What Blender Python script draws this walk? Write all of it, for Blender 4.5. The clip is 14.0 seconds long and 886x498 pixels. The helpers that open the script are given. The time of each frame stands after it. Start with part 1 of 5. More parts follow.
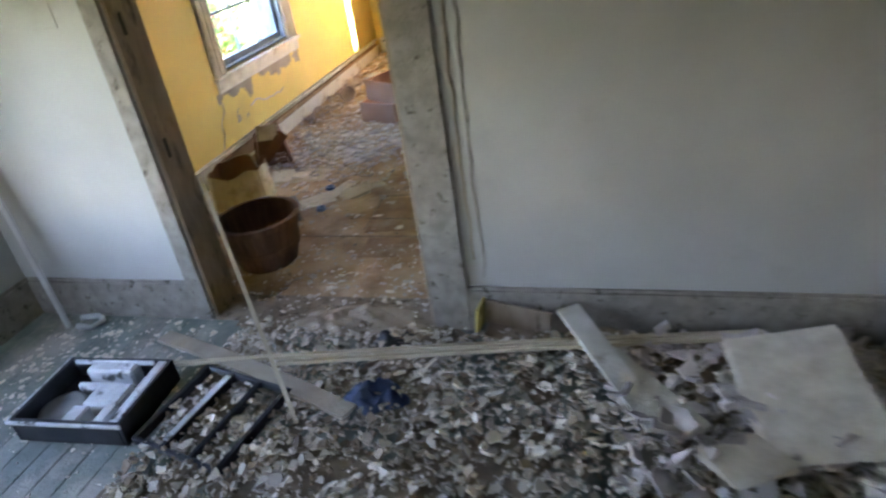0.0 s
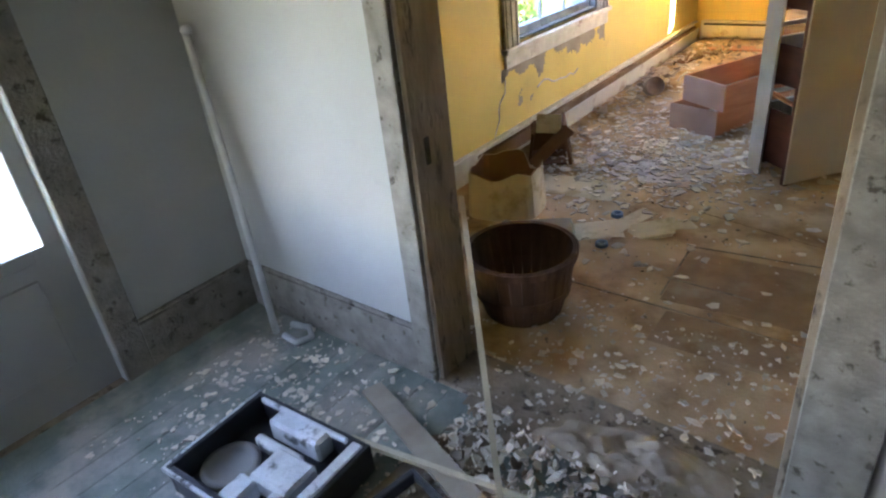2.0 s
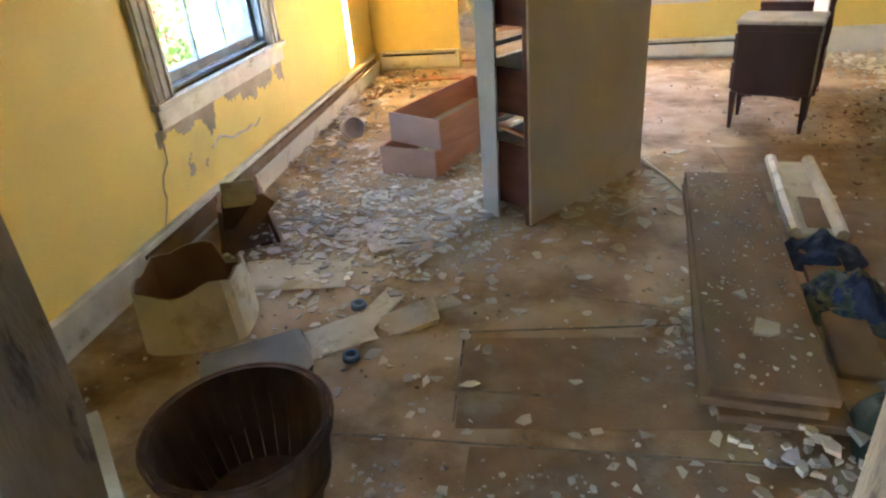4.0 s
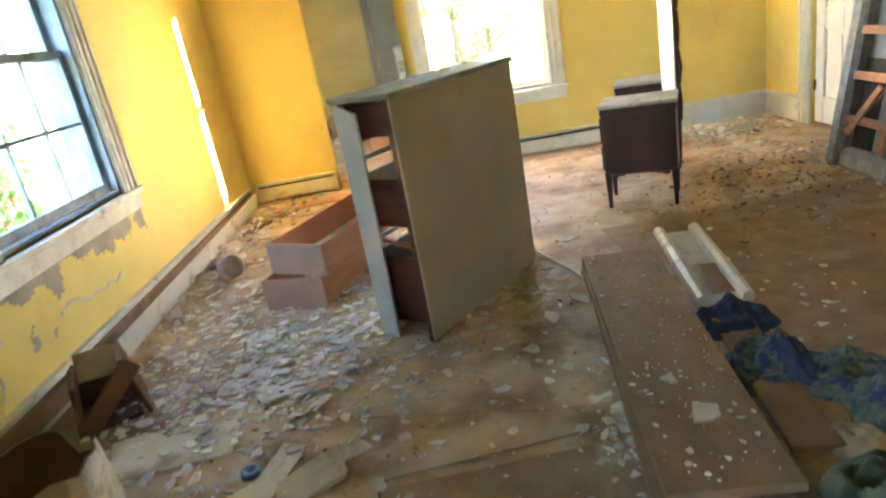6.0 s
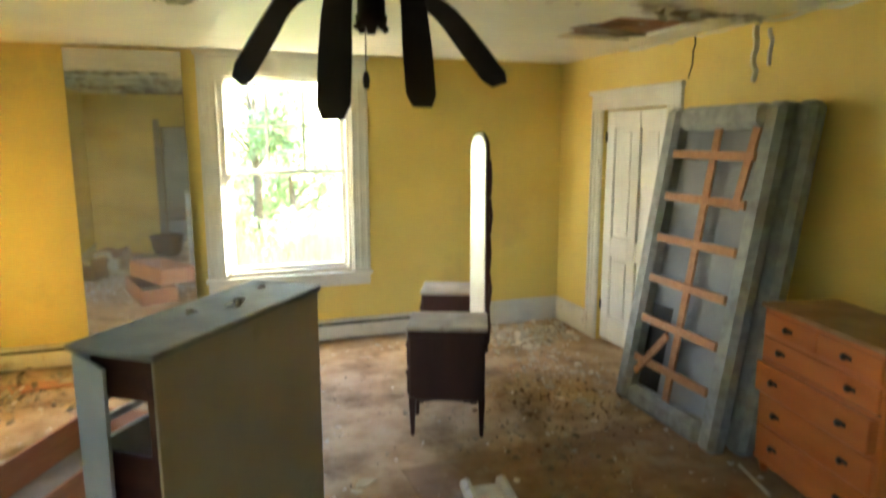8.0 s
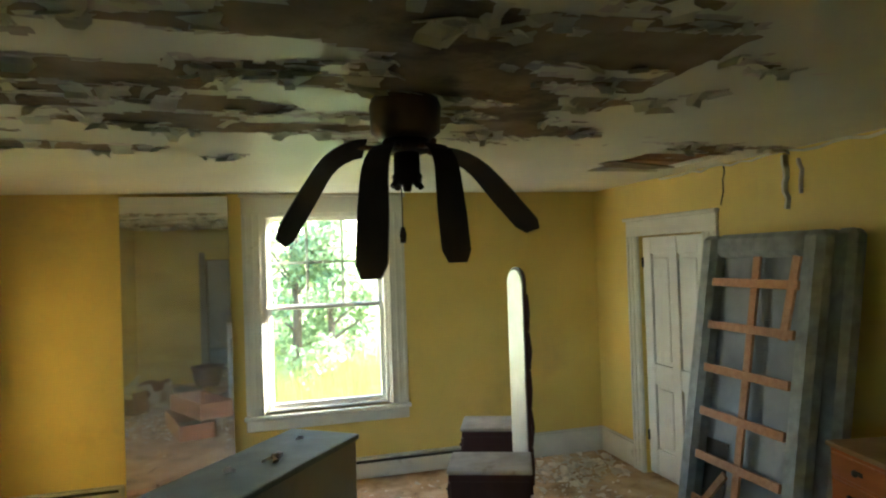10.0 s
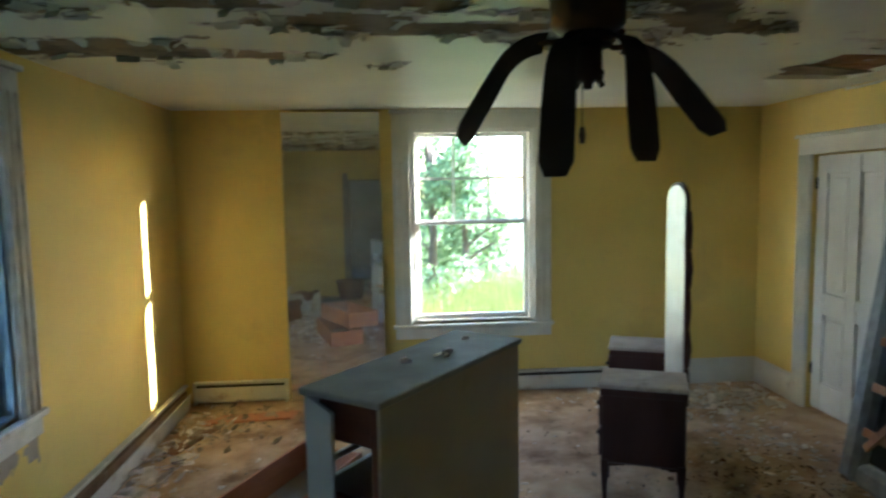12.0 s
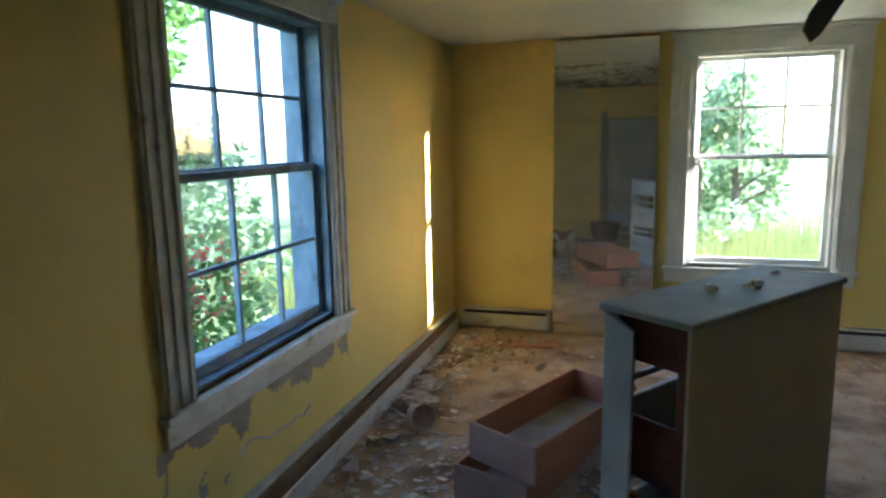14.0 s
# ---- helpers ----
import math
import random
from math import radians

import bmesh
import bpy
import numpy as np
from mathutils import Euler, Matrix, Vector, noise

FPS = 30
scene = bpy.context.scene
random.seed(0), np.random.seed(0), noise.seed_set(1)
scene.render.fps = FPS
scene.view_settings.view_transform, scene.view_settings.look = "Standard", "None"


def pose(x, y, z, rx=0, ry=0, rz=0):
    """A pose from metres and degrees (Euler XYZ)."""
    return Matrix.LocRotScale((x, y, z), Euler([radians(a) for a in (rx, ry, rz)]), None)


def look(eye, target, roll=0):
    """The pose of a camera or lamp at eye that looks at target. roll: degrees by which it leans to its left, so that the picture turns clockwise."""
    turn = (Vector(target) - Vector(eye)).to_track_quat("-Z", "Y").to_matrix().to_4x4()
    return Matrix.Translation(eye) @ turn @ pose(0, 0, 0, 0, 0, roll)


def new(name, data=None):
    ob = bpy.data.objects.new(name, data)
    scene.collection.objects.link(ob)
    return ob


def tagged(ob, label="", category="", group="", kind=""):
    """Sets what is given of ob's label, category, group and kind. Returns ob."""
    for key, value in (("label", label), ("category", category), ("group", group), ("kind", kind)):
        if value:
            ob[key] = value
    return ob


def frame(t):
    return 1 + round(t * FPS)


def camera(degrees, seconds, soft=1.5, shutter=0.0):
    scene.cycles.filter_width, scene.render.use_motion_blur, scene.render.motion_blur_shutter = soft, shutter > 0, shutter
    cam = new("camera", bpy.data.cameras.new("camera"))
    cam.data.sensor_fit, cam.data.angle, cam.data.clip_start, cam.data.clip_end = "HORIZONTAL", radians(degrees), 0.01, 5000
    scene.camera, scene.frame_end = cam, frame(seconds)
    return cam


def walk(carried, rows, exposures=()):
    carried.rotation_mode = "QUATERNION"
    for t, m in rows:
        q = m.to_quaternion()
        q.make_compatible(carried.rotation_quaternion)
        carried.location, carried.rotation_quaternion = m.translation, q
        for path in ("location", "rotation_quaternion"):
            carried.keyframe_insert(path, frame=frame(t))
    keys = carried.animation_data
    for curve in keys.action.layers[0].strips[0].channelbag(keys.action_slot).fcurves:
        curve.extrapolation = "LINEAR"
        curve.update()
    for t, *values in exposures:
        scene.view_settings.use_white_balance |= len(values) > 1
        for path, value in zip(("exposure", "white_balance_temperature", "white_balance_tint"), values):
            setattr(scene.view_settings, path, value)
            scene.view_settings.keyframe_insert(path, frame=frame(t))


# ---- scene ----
cam = camera(69.0, 14.0, soft=2.2, shutter=0.5)
PATH = [
    (0, (0.291, -0.765, 1.966), (-0.237, 0.896, 0.984), -8.6),
    (0.5, (-0.014, -0.396, 1.823), (-0.666, 1.201, 0.811), -8.9),
    (1, (-0.246, -0.256, 1.88), (-0.837, 1.356, 0.854), -7.7),
    (1.5, (-0.413, -0.023, 1.776), (-1.352, 1.439, 0.786), -8.6),
    (2, (-0.475, 0.24, 1.791), (-1.622, 1.561, 0.821), -6.7),
    (2.5, (-0.611, 0.502, 1.741), (-1.676, 1.852, 0.719), -6.6),
    (2.7, (-0.694, 0.688, 1.782), (-1.595, 2.155, 0.764), -6.2),
    (4.8, (-1.053, 1.314, 1.401), (-1.2, 3.107, 0.525), -7.6),
    (5, (-1.052, 1.367, 1.394), (-1.105, 3.191, 0.575), -8.3),
    (5.5, (-1.002, 1.403, 1.402), (-0.983, 3.265, 0.672), -6.3),
    (6, (-0.987, 1.471, 1.451), (-1.04, 3.358, 0.79), -10.5),
    (6.5, (-0.962, 1.77, 1.419), (-0.787, 3.661, 0.791), -11.2),
    (7, (-0.93, 1.944, 1.496), (-0.452, 3.758, 0.804), -11.6),
    (7.5, (-0.895, 2.045, 1.718), (-0.316, 3.86, 1.11), -4.5),
    (8, (-0.933, 2.108, 1.87), (-0.303, 3.976, 1.537), -0.1),
    (8.5, (-0.916, 2.062, 1.98), (-0.279, 3.956, 1.898), -0.8),
    (8.7, (-0.913, 2.079, 2.004), (-0.322, 3.989, 1.987), -1.9),
    (10.8, (-0.986, 2.117, 1.98), (-0.527, 4.063, 2.014), -1.1),
    (11, (-1.015, 2.121, 1.951), (-0.621, 4.082, 1.934), -1.2),
    (11.5, (-1.062, 2.158, 1.927), (-0.808, 4.137, 1.795), -0.3),
    (12, (-1.117, 2.173, 1.9), (-0.965, 4.159, 1.715), -1.0),
    (12.5, (-1.256, 2.209, 1.856), (-1.427, 4.187, 1.613), -0.9),
    (13, (-1.356, 2.198, 1.811), (-1.869, 4.11, 1.525), -1.8),
    (13.5, (-1.386, 2.191, 1.783), (-2.037, 4.051, 1.446), -1.7),
    (14, (-1.345, 2.196, 1.776), (-1.923, 4.082, 1.443), -1.1),
]
EXPOSURES = [(0.0, 6.1, 6380, 35), (2.7, 6.05, 6400, 35), (4.8, 6.25, 6280, 27), (7.4, 6.0, 6250, 18), (8.6, 4.9, 6100, 14), (10.8, 4.45, 5400, 11), (12.0, 4.12, 5030, 13), (13.0, 3.92, 5000, 15), (14.0, 4.0, 5000, 18)]
walk(cam, [(t, look(eye, target, roll)) for t, eye, target, roll in PATH], EXPOSURES)

# ---- world and sun ----
SUN_DIR = Vector((-2.95, -1.0, -0.58)).normalized()
sun_el = math.asin(-SUN_DIR.z)
sun_az = math.atan2(-SUN_DIR.x, -SUN_DIR.y)
world = bpy.data.worlds.new("sky")
scene.world = world
world.use_nodes = True
wn = world.node_tree.nodes
sky = wn.new("ShaderNodeTexSky")
sky.sky_type = "NISHITA"
sky.sun_disc = False
sky.sun_elevation, sky.sun_rotation = sun_el, sun_az
wn["Background"].inputs[1].default_value = 0.15
world.node_tree.links.new(sky.outputs[0], wn["Background"].inputs[0])
sun = new("sun", bpy.data.lights.new("sun", "SUN"))
sun.data.energy, sun.data.angle, sun.data.color = 4.5, radians(0.5), (1.0, 0.9, 0.76)
sun.matrix_world = look((12, 6, 5), Vector((12, 6, 5)) + SUN_DIR)

# ---- materials ----
def rgb(c):
    return (*c, 1.0)


def mat(name, c1, c2, scale=6.0, rough=0.7, bump=0.15, fine=60.0, stain=None, stain_scale=1.3, stain_at=(0.5, 0.62), metal=0.0, stretch=(1, 1, 1), vary=0.0, island=False, clear=0.0):
    """Two-scale procedural surface in world metres: c1 and c2 mix by a fine grain, stain lies over them in patches."""
    m = bpy.data.materials.new(name)
    m.use_nodes = True
    nt = m.node_tree
    n, l = nt.nodes, nt.links
    b = n["Principled BSDF"]
    tc = n.new("ShaderNodeTexCoord") if vary < 0 else n.new("ShaderNodeNewGeometry")
    mp = n.new("ShaderNodeMapping")
    mp.inputs["Scale"].default_value = stretch
    l.new(tc.outputs["Object"] if vary < 0 else tc.outputs["Position"], mp.inputs[0])
    n1 = n.new("ShaderNodeTexNoise")
    n1.inputs["Scale"].default_value, n1.inputs["Detail"].default_value = scale, 6
    l.new(mp.outputs[0], n1.inputs["Vector"])
    r1 = n.new("ShaderNodeValToRGB")
    r1.color_ramp.elements[0].position, r1.color_ramp.elements[1].position = 0.32, 0.68
    r1.color_ramp.elements[0].color, r1.color_ramp.elements[1].color = rgb(c1), rgb(c2)
    l.new(n1.outputs["Fac"], r1.inputs[0])
    out = r1.outputs[0]
    n2 = n.new("ShaderNodeTexNoise")
    n2.inputs["Scale"].default_value, n2.inputs["Detail"].default_value = fine, 4
    l.new(mp.outputs[0], n2.inputs["Vector"])
    if stain:
        n3 = n.new("ShaderNodeTexNoise")
        n3.inputs["Scale"].default_value, n3.inputs["Detail"].default_value, n3.inputs["Roughness"].default_value = stain_scale, 9, 0.65
        l.new(mp.outputs[0], n3.inputs["Vector"])
        r3 = n.new("ShaderNodeValToRGB")
        r3.color_ramp.elements[0].position, r3.color_ramp.elements[1].position = stain_at
        l.new(n3.outputs["Fac"], r3.inputs[0])
        mx = n.new("ShaderNodeMixRGB")
        l.new(r3.outputs[0], mx.inputs[0])
        l.new(out, mx.inputs[1])
        mx.inputs[2].default_value = rgb(stain)
        out = mx.outputs[0]
    if vary or island:
        hs = n.new("ShaderNodeHueSaturation")
        mr = n.new("ShaderNodeMapRange")
        mr.inputs[3].default_value, mr.inputs[4].default_value = 1 - abs(vary), 1 + abs(vary)
        if island:
            src = n.new("ShaderNodeNewGeometry").outputs["Random Per Island"]
        else:
            src = n.new("ShaderNodeObjectInfo").outputs["Random"]
        l.new(src, mr.inputs[0])
        l.new(mr.outputs[0], hs.inputs["Value"])
        l.new(out, hs.inputs["Color"])
        out = hs.outputs[0]
    l.new(out, b.inputs["Base Color"])
    b.inputs["Metallic"].default_value = metal
    rr = n.new("ShaderNodeMapRange")
    rr.inputs[3].default_value, rr.inputs[4].default_value = max(0.02, rough - 0.12), min(1, rough + 0.12)
    l.new(n1.outputs["Fac"], rr.inputs[0])
    l.new(rr.outputs[0], b.inputs["Roughness"])
    b.inputs["Specular IOR Level"].default_value = 0.35
    if clear:
        b.inputs["Coat Weight"].default_value = clear
    if bump:
        add = n.new("ShaderNodeMath")
        l.new(n1.outputs["Fac"], add.inputs[0])
        l.new(n2.outputs["Fac"], add.inputs[1])
        bp = n.new("ShaderNodeBump")
        bp.inputs["Strength"].default_value, bp.inputs["Distance"].default_value = bump, 0.01
        l.new(add.outputs[0], bp.inputs["Height"])
        l.new(bp.outputs[0], b.inputs["Normal"])
    return m


M_YELLOW = mat("yellow_paint", (0.68, 0.51, 0.13), (0.76, 0.585, 0.17), 1.4, 0.55, 0.12, 45, (0.58, 0.43, 0.14), 0.9, (0.56, 0.74))
M_HALLWALL = mat("hall_paint", (0.375, 0.372, 0.345), (0.445, 0.442, 0.412), 1.8, 0.6, 0.15, 40, (0.34, 0.335, 0.31), 1.5, (0.58, 0.72))
M_HALLSIDE = mat("hall_side_paint", (0.36, 0.36, 0.34), (0.42, 0.42, 0.4), 1.8, 0.6, 0.15, 40)
M_CEIL = mat("peeling_ceiling", (0.72, 0.7, 0.6), (0.8, 0.78, 0.68), 2.0, 0.4, 0.2, 30)
M_BARE = mat("bare_ceiling_board", (0.22, 0.155, 0.1), (0.36, 0.275, 0.19), 5.0, 0.85, 0.3, 40, (0.14, 0.1, 0.07), 3.0)
M_FLAKE = mat("paint_flake", (0.6, 0.57, 0.47), (0.72, 0.69, 0.6), 8, 0.6, 0.2, 60, vary=0.25, island=True)
M_TRIMGREY = mat("grey_worn_trim", (0.19, 0.17, 0.14), (0.3, 0.275, 0.23), 13, 0.7, 0.6, 70, (0.09, 0.075, 0.055), 17.0, (0.58, 0.64))
M_JAMB = mat("worn_jamb", (0.21, 0.16, 0.11), (0.34, 0.27, 0.2), 13, 0.75, 0.6, 70, (0.09, 0.065, 0.045), 14.0, (0.55, 0.63), stretch=(1, 1, 0.3))
M_WHITETRIM = mat("white_trim", (0.62, 0.6, 0.52), (0.74, 0.72, 0.64), 4, 0.5, 0.25, 60, (0.4, 0.35, 0.27), 4.0, (0.6, 0.75))
M_OLDWHITE = mat("old_white_paint", (0.55, 0.52, 0.45), (0.72, 0.69, 0.62), 9, 0.6, 0.4, 70, (0.26, 0.2, 0.14), 6.0, (0.6, 0.72))
M_DOOR = mat("white_door_paint", (0.7, 0.7, 0.68), (0.8, 0.8, 0.78), 3, 0.45, 0.1, 50, (0.52, 0.5, 0.45), 3.0, (0.6, 0.8))
M_HEATER = mat("heater_enamel", (0.6, 0.57, 0.48), (0.7, 0.67, 0.57), 4, 0.4, 0.1, 60, (0.33, 0.22, 0.12), 3.0, (0.58, 0.72))
M_DARK = mat("dark_slot", (0.03, 0.025, 0.02), (0.05, 0.04, 0.03), 9, 0.8, 0.1)
M_FLOOR = mat("dusty_floor", (0.42, 0.268, 0.148), (0.61, 0.45, 0.295), 4.5, 0.75, 0.4, 80, (0.2, 0.11, 0.05), 2.4, (0.48, 0.68))
M_SHEET = mat("brown_floor_sheet", (0.25, 0.148, 0.08), (0.38, 0.25, 0.152), 7.0, 0.65, 0.3, 90, (0.42, 0.36, 0.27), 2.5, (0.55, 0.7))
M_GREENFLOOR = mat("green_painted_boards", (0.16, 0.19, 0.165), (0.26, 0.29, 0.255), 7, 0.65, 0.35, 80, (0.42, 0.38, 0.33), 3.0, (0.46, 0.62), vary=0.12)
M_PLASTER = mat("plaster_chips", (0.57, 0.5, 0.41), (0.75, 0.68, 0.59), 12, 0.85, 0.3, 90, vary=0.3, island=True)
M_BAREPL = mat("bare_plaster", (0.3, 0.25, 0.19), (0.42, 0.36, 0.28), 7, 0.9, 0.4, 60)
M_GREYCHIP = mat("grey_chips", (0.45, 0.39, 0.37), (0.66, 0.59, 0.57), 12, 0.85, 0.3, 90, vary=0.35, island=True)
M_PEBBLE = mat("dark_rubble", (0.2, 0.15, 0.105), (0.4, 0.32, 0.235), 12, 0.9, 0.3, 90, vary=0.4, island=True)
M_BOARD = mat("tan_hardboard", (0.45, 0.375, 0.28), (0.52, 0.44, 0.34), 2.5, 0.6, 0.1, 120, (0.34, 0.28, 0.2), 2.0, (0.58, 0.8))
M_DRWHITE = mat("dresser_white_paint", (0.5, 0.52, 0.54), (0.6, 0.62, 0.64), 5, 0.5, 0.15, 80, (0.36, 0.36, 0.36), 4.0, (0.56, 0.75))
M_DRTOP = mat("dusty_grey_top", (0.27, 0.26, 0.24), (0.38, 0.37, 0.34), 5, 0.6, 0.2, 80, (0.5, 0.48, 0.43), 3.0, (0.58, 0.75))
M_REDWOOD = mat("dark_red_wood", (0.07, 0.022, 0.014), (0.12, 0.04, 0.026), 4, 0.5, 0.2, 90, stretch=(1, 1, 6))
M_DRAWERWOOD = mat("orange_drawer_wood", (0.42, 0.17, 0.085), (0.52, 0.23, 0.12), 4, 0.5, 0.15, 90, stretch=(1, 1, 6))
M_DRAWERFRONT = mat("pinkish_drawer_face", (0.42, 0.26, 0.19), (0.5, 0.33, 0.25), 5, 0.55, 0.15, 90)
M_DRAWERBED = mat("dusty_drawer_base", (0.36, 0.28, 0.2), (0.5, 0.42, 0.32), 6, 0.7, 0.15, 90)
M_VANITY = mat("dark_mahogany", (0.035, 0.012, 0.009), (0.07, 0.025, 0.018), 4, 0.42, 0.15, 90, stretch=(1, 1, 0.2), clear=0.15)
M_VANTOP = mat("dusty_vanity_top", (0.36, 0.3, 0.25), (0.55, 0.49, 0.43), 6, 0.7, 0.2, 80, (0.2, 0.1, 0.07), 3.5, (0.58, 0.7))
M_CHEST = mat("orange_maple", (0.44, 0.12, 0.026), (0.54, 0.17, 0.04), 3, 0.35, 0.08, 90, stretch=(3, 0.4, 3), clear=0.25)
M_CHESTTOP = mat("dusty_chest_top", (0.3, 0.16, 0.07), (0.42, 0.26, 0.14), 5, 0.6, 0.1, 90)
M_KNOB = mat("black_iron_knob", (0.03, 0.025, 0.02), (0.06, 0.05, 0.04), 20, 0.5, 0.1, metal=0.6)
M_TICK = mat("grey_ticking", (0.27, 0.28, 0.27), (0.4, 0.41, 0.4), 14, 0.9, 0.5, 160, (0.2, 0.19, 0.17), 3.0, (0.55, 0.75))
M_LINER = mat("grey_liner_cloth", (0.22, 0.23, 0.24), (0.33, 0.34, 0.35), 3, 0.9, 0.3, 120)
M_SLAT = mat("orange_pine_slat", (0.42, 0.19, 0.09), (0.52, 0.27, 0.14), 6, 0.65, 0.2, 90, stretch=(1, 5, 5))
M_PLANK = mat("weathered_plank", (0.215, 0.125, 0.065), (0.31, 0.195, 0.11), 5, 0.75, 0.35, 90, (0.43, 0.35, 0.25), 3.0, (0.6, 0.78), stretch=(2, 1.0, 1))
M_LATH = mat("pale_wood_strip", (0.5, 0.42, 0.29), (0.62, 0.54, 0.4), 8, 0.7, 0.25, 90, (0.35, 0.28, 0.18), 4.0, (0.6, 0.75))
M_POLE = mat("off_white_pole", (0.5, 0.5, 0.48), (0.6, 0.6, 0.58), 8, 0.5, 0.1, 90)
M_BASKET = mat("brown_basket_wood", (0.1, 0.05, 0.03), (0.19, 0.1, 0.06), 8, 0.7, 0.3, 90, stretch=(3, 3, 0.5), vary=0.2)
M_CARD = mat("cream_cardboard", (0.58, 0.5, 0.37), (0.7, 0.62, 0.48), 5, 0.8, 0.1, 90, (0.42, 0.33, 0.2), 4.0)
M_CARDIN = mat("brown_cardboard", (0.22, 0.11, 0.05), (0.32, 0.17, 0.08), 5, 0.8, 0.1, 90)
M_GREYBOARD = mat("grey_board", (0.17, 0.16, 0.15), (0.24, 0.23, 0.21), 6, 0.75, 0.2, 90)
M_BROKEN = mat("broken_brown_box", (0.13, 0.06, 0.03), (0.22, 0.11, 0.06), 5, 0.7, 0.3, 90)
M_BLUE = mat("navy_cloth", (0.03, 0.05, 0.1), (0.075, 0.1, 0.17), 14, 0.9, 0.6, 120)
M_CAMO = mat("camouflage_cloth", (0.05, 0.1, 0.1), (0.21, 0.22, 0.19), 26, 0.9, 0.9, 140, (0.05, 0.075, 0.17), 15.0, (0.52, 0.56))
M_GREENBAG = mat("green_plastic_bag", (0.03, 0.055, 0.035), (0.07, 0.09, 0.06), 7, 0.45, 0.6, 60)
M_RAG = mat("beige_rag", (0.35, 0.27, 0.2), (0.5, 0.42, 0.33), 9, 0.9, 0.5, 140)
M_ROLL = mat("white_plastic_wrap", (0.5, 0.47, 0.4), (0.7, 0.67, 0.6), 9, 0.35, 0.6, 40, (0.3, 0.25, 0.18), 5.0, (0.55, 0.66))
M_BLACKPL = mat("black_plastic", (0.02, 0.022, 0.027), (0.05, 0.053, 0.06), 9, 0.35, 0.1, 90)
M_DUSTPL = mat("plaster_covered_plastic", (0.55, 0.56, 0.57), (0.74, 0.75, 0.76), 14, 0.85, 0.5, 90, (0.1, 0.1, 0.1), 9.0, (0.58, 0.66))
M_FAN = mat("dark_fan_blade", (0.02, 0.013, 0.009), (0.045, 0.03, 0.02), 5, 0.6, 0.15, 90)
M_FANBODY = mat("antique_bronze", (0.07, 0.04, 0.02), (0.14, 0.085, 0.04), 9, 0.4, 0.1, metal=0.7)
# the blue-grey base takes in the cool shade on the side window's jambs
M_SASHBLUE = mat("weathered_sash_shade_blue", (0.14, 0.19, 0.23), (0.26, 0.32, 0.36), 8, 0.7, 0.4, 90, (0.1, 0.11, 0.11), 5.0, (0.55, 0.68))
M_GRASS = mat("meadow", (0.12, 0.17, 0.05), (0.22, 0.26, 0.09), 2, 0.9, 0.5, 30)
M_BLADE = mat("tall_grass", (0.24, 0.3, 0.09), (0.4, 0.42, 0.16), 2, 0.7, 0, 30, vary=0.3, island=True)
M_LEAF = mat("green_leaf", (0.07, 0.15, 0.035), (0.14, 0.25, 0.06), 2, 0.5, 0, 30, vary=0.4, island=True)
M_LEAFPALE = mat("pale_leaf", (0.2, 0.3, 0.16), (0.3, 0.4, 0.22), 2, 0.55, 0, 30, vary=0.4, island=True)
M_FLOWER = mat("red_flower", (0.5, 0.05, 0.06), (0.65, 0.15, 0.14), 4, 0.6, 0, 30, vary=0.3, island=True)
M_BARK = mat("grey_bark", (0.08, 0.065, 0.05), (0.15, 0.125, 0.1), 9, 0.9, 0.6, 60, stretch=(1, 1, 0.25))


def translucent(m, share):
    """Let some of the light through a leaf."""
    n, l = m.node_tree.nodes, m.node_tree.links
    b = n["Principled BSDF"]
    t, x = n.new("ShaderNodeBsdfTranslucent"), n.new("ShaderNodeMixShader")
    l.new(b.inputs["Base Color"].links[0].from_socket, t.inputs[0])
    x.inputs[0].default_value = share
    l.new(b.outputs[0], x.inputs[1])
    l.new(t.outputs[0], x.inputs[2])
    l.new(x.outputs[0], n["Material Output"].inputs[0])


for m_ in (M_LEAF, M_LEAFPALE, M_BLADE, M_FLOWER):
    translucent(m_, 0.5)

M_MIRROR = mat("silvered_glass", (0.75, 0.76, 0.74), (0.82, 0.83, 0.81), 3, 0.14, 0, metal=1.0)
M_MIRROR.node_tree.nodes["Map Range"].inputs[3].default_value, M_MIRROR.node_tree.nodes["Map Range"].inputs[4].default_value = 0.01, 0.06
M_DULLMIRROR = mat("clouded_mirror", (0.68, 0.67, 0.62), (0.76, 0.75, 0.7), 2, 0.13, 0.0, 8, (0.6, 0.57, 0.5), 2.2, (0.5, 0.75), metal=0.82, stretch=(1, 1, 3))
M_DULLMIRROR.node_tree.nodes["Map Range"].inputs[3].default_value, M_DULLMIRROR.node_tree.nodes["Map Range"].inputs[4].default_value = 0.015, 0.045
M_DUSTMIRROR = mat("dusty_silvered_glass", (0.72, 0.72, 0.7), (0.82, 0.82, 0.8), 6, 0.4, 0.0, 60, (0.6, 0.58, 0.52), 4.0, (0.5, 0.7), metal=0.75)
M_GLASS = bpy.data.materials.new("window_glass")
M_GLASS.use_nodes = True
gn, gl = M_GLASS.node_tree.nodes, M_GLASS.node_tree.links
gn.remove(gn["Principled BSDF"])
g_t, g_g, g_m = gn.new("ShaderNodeBsdfTransparent"), gn.new("ShaderNodeBsdfGlossy"), gn.new("ShaderNodeMixShader")
g_g.inputs["Roughness"].default_value = 0.03
g_t.inputs[0].default_value = (0.95, 0.96, 0.96, 1)
g_m.inputs[0].default_value = 0.05
gl.new(g_t.outputs[0], g_m.inputs[1])
gl.new(g_g.outputs[0], g_m.inputs[2])
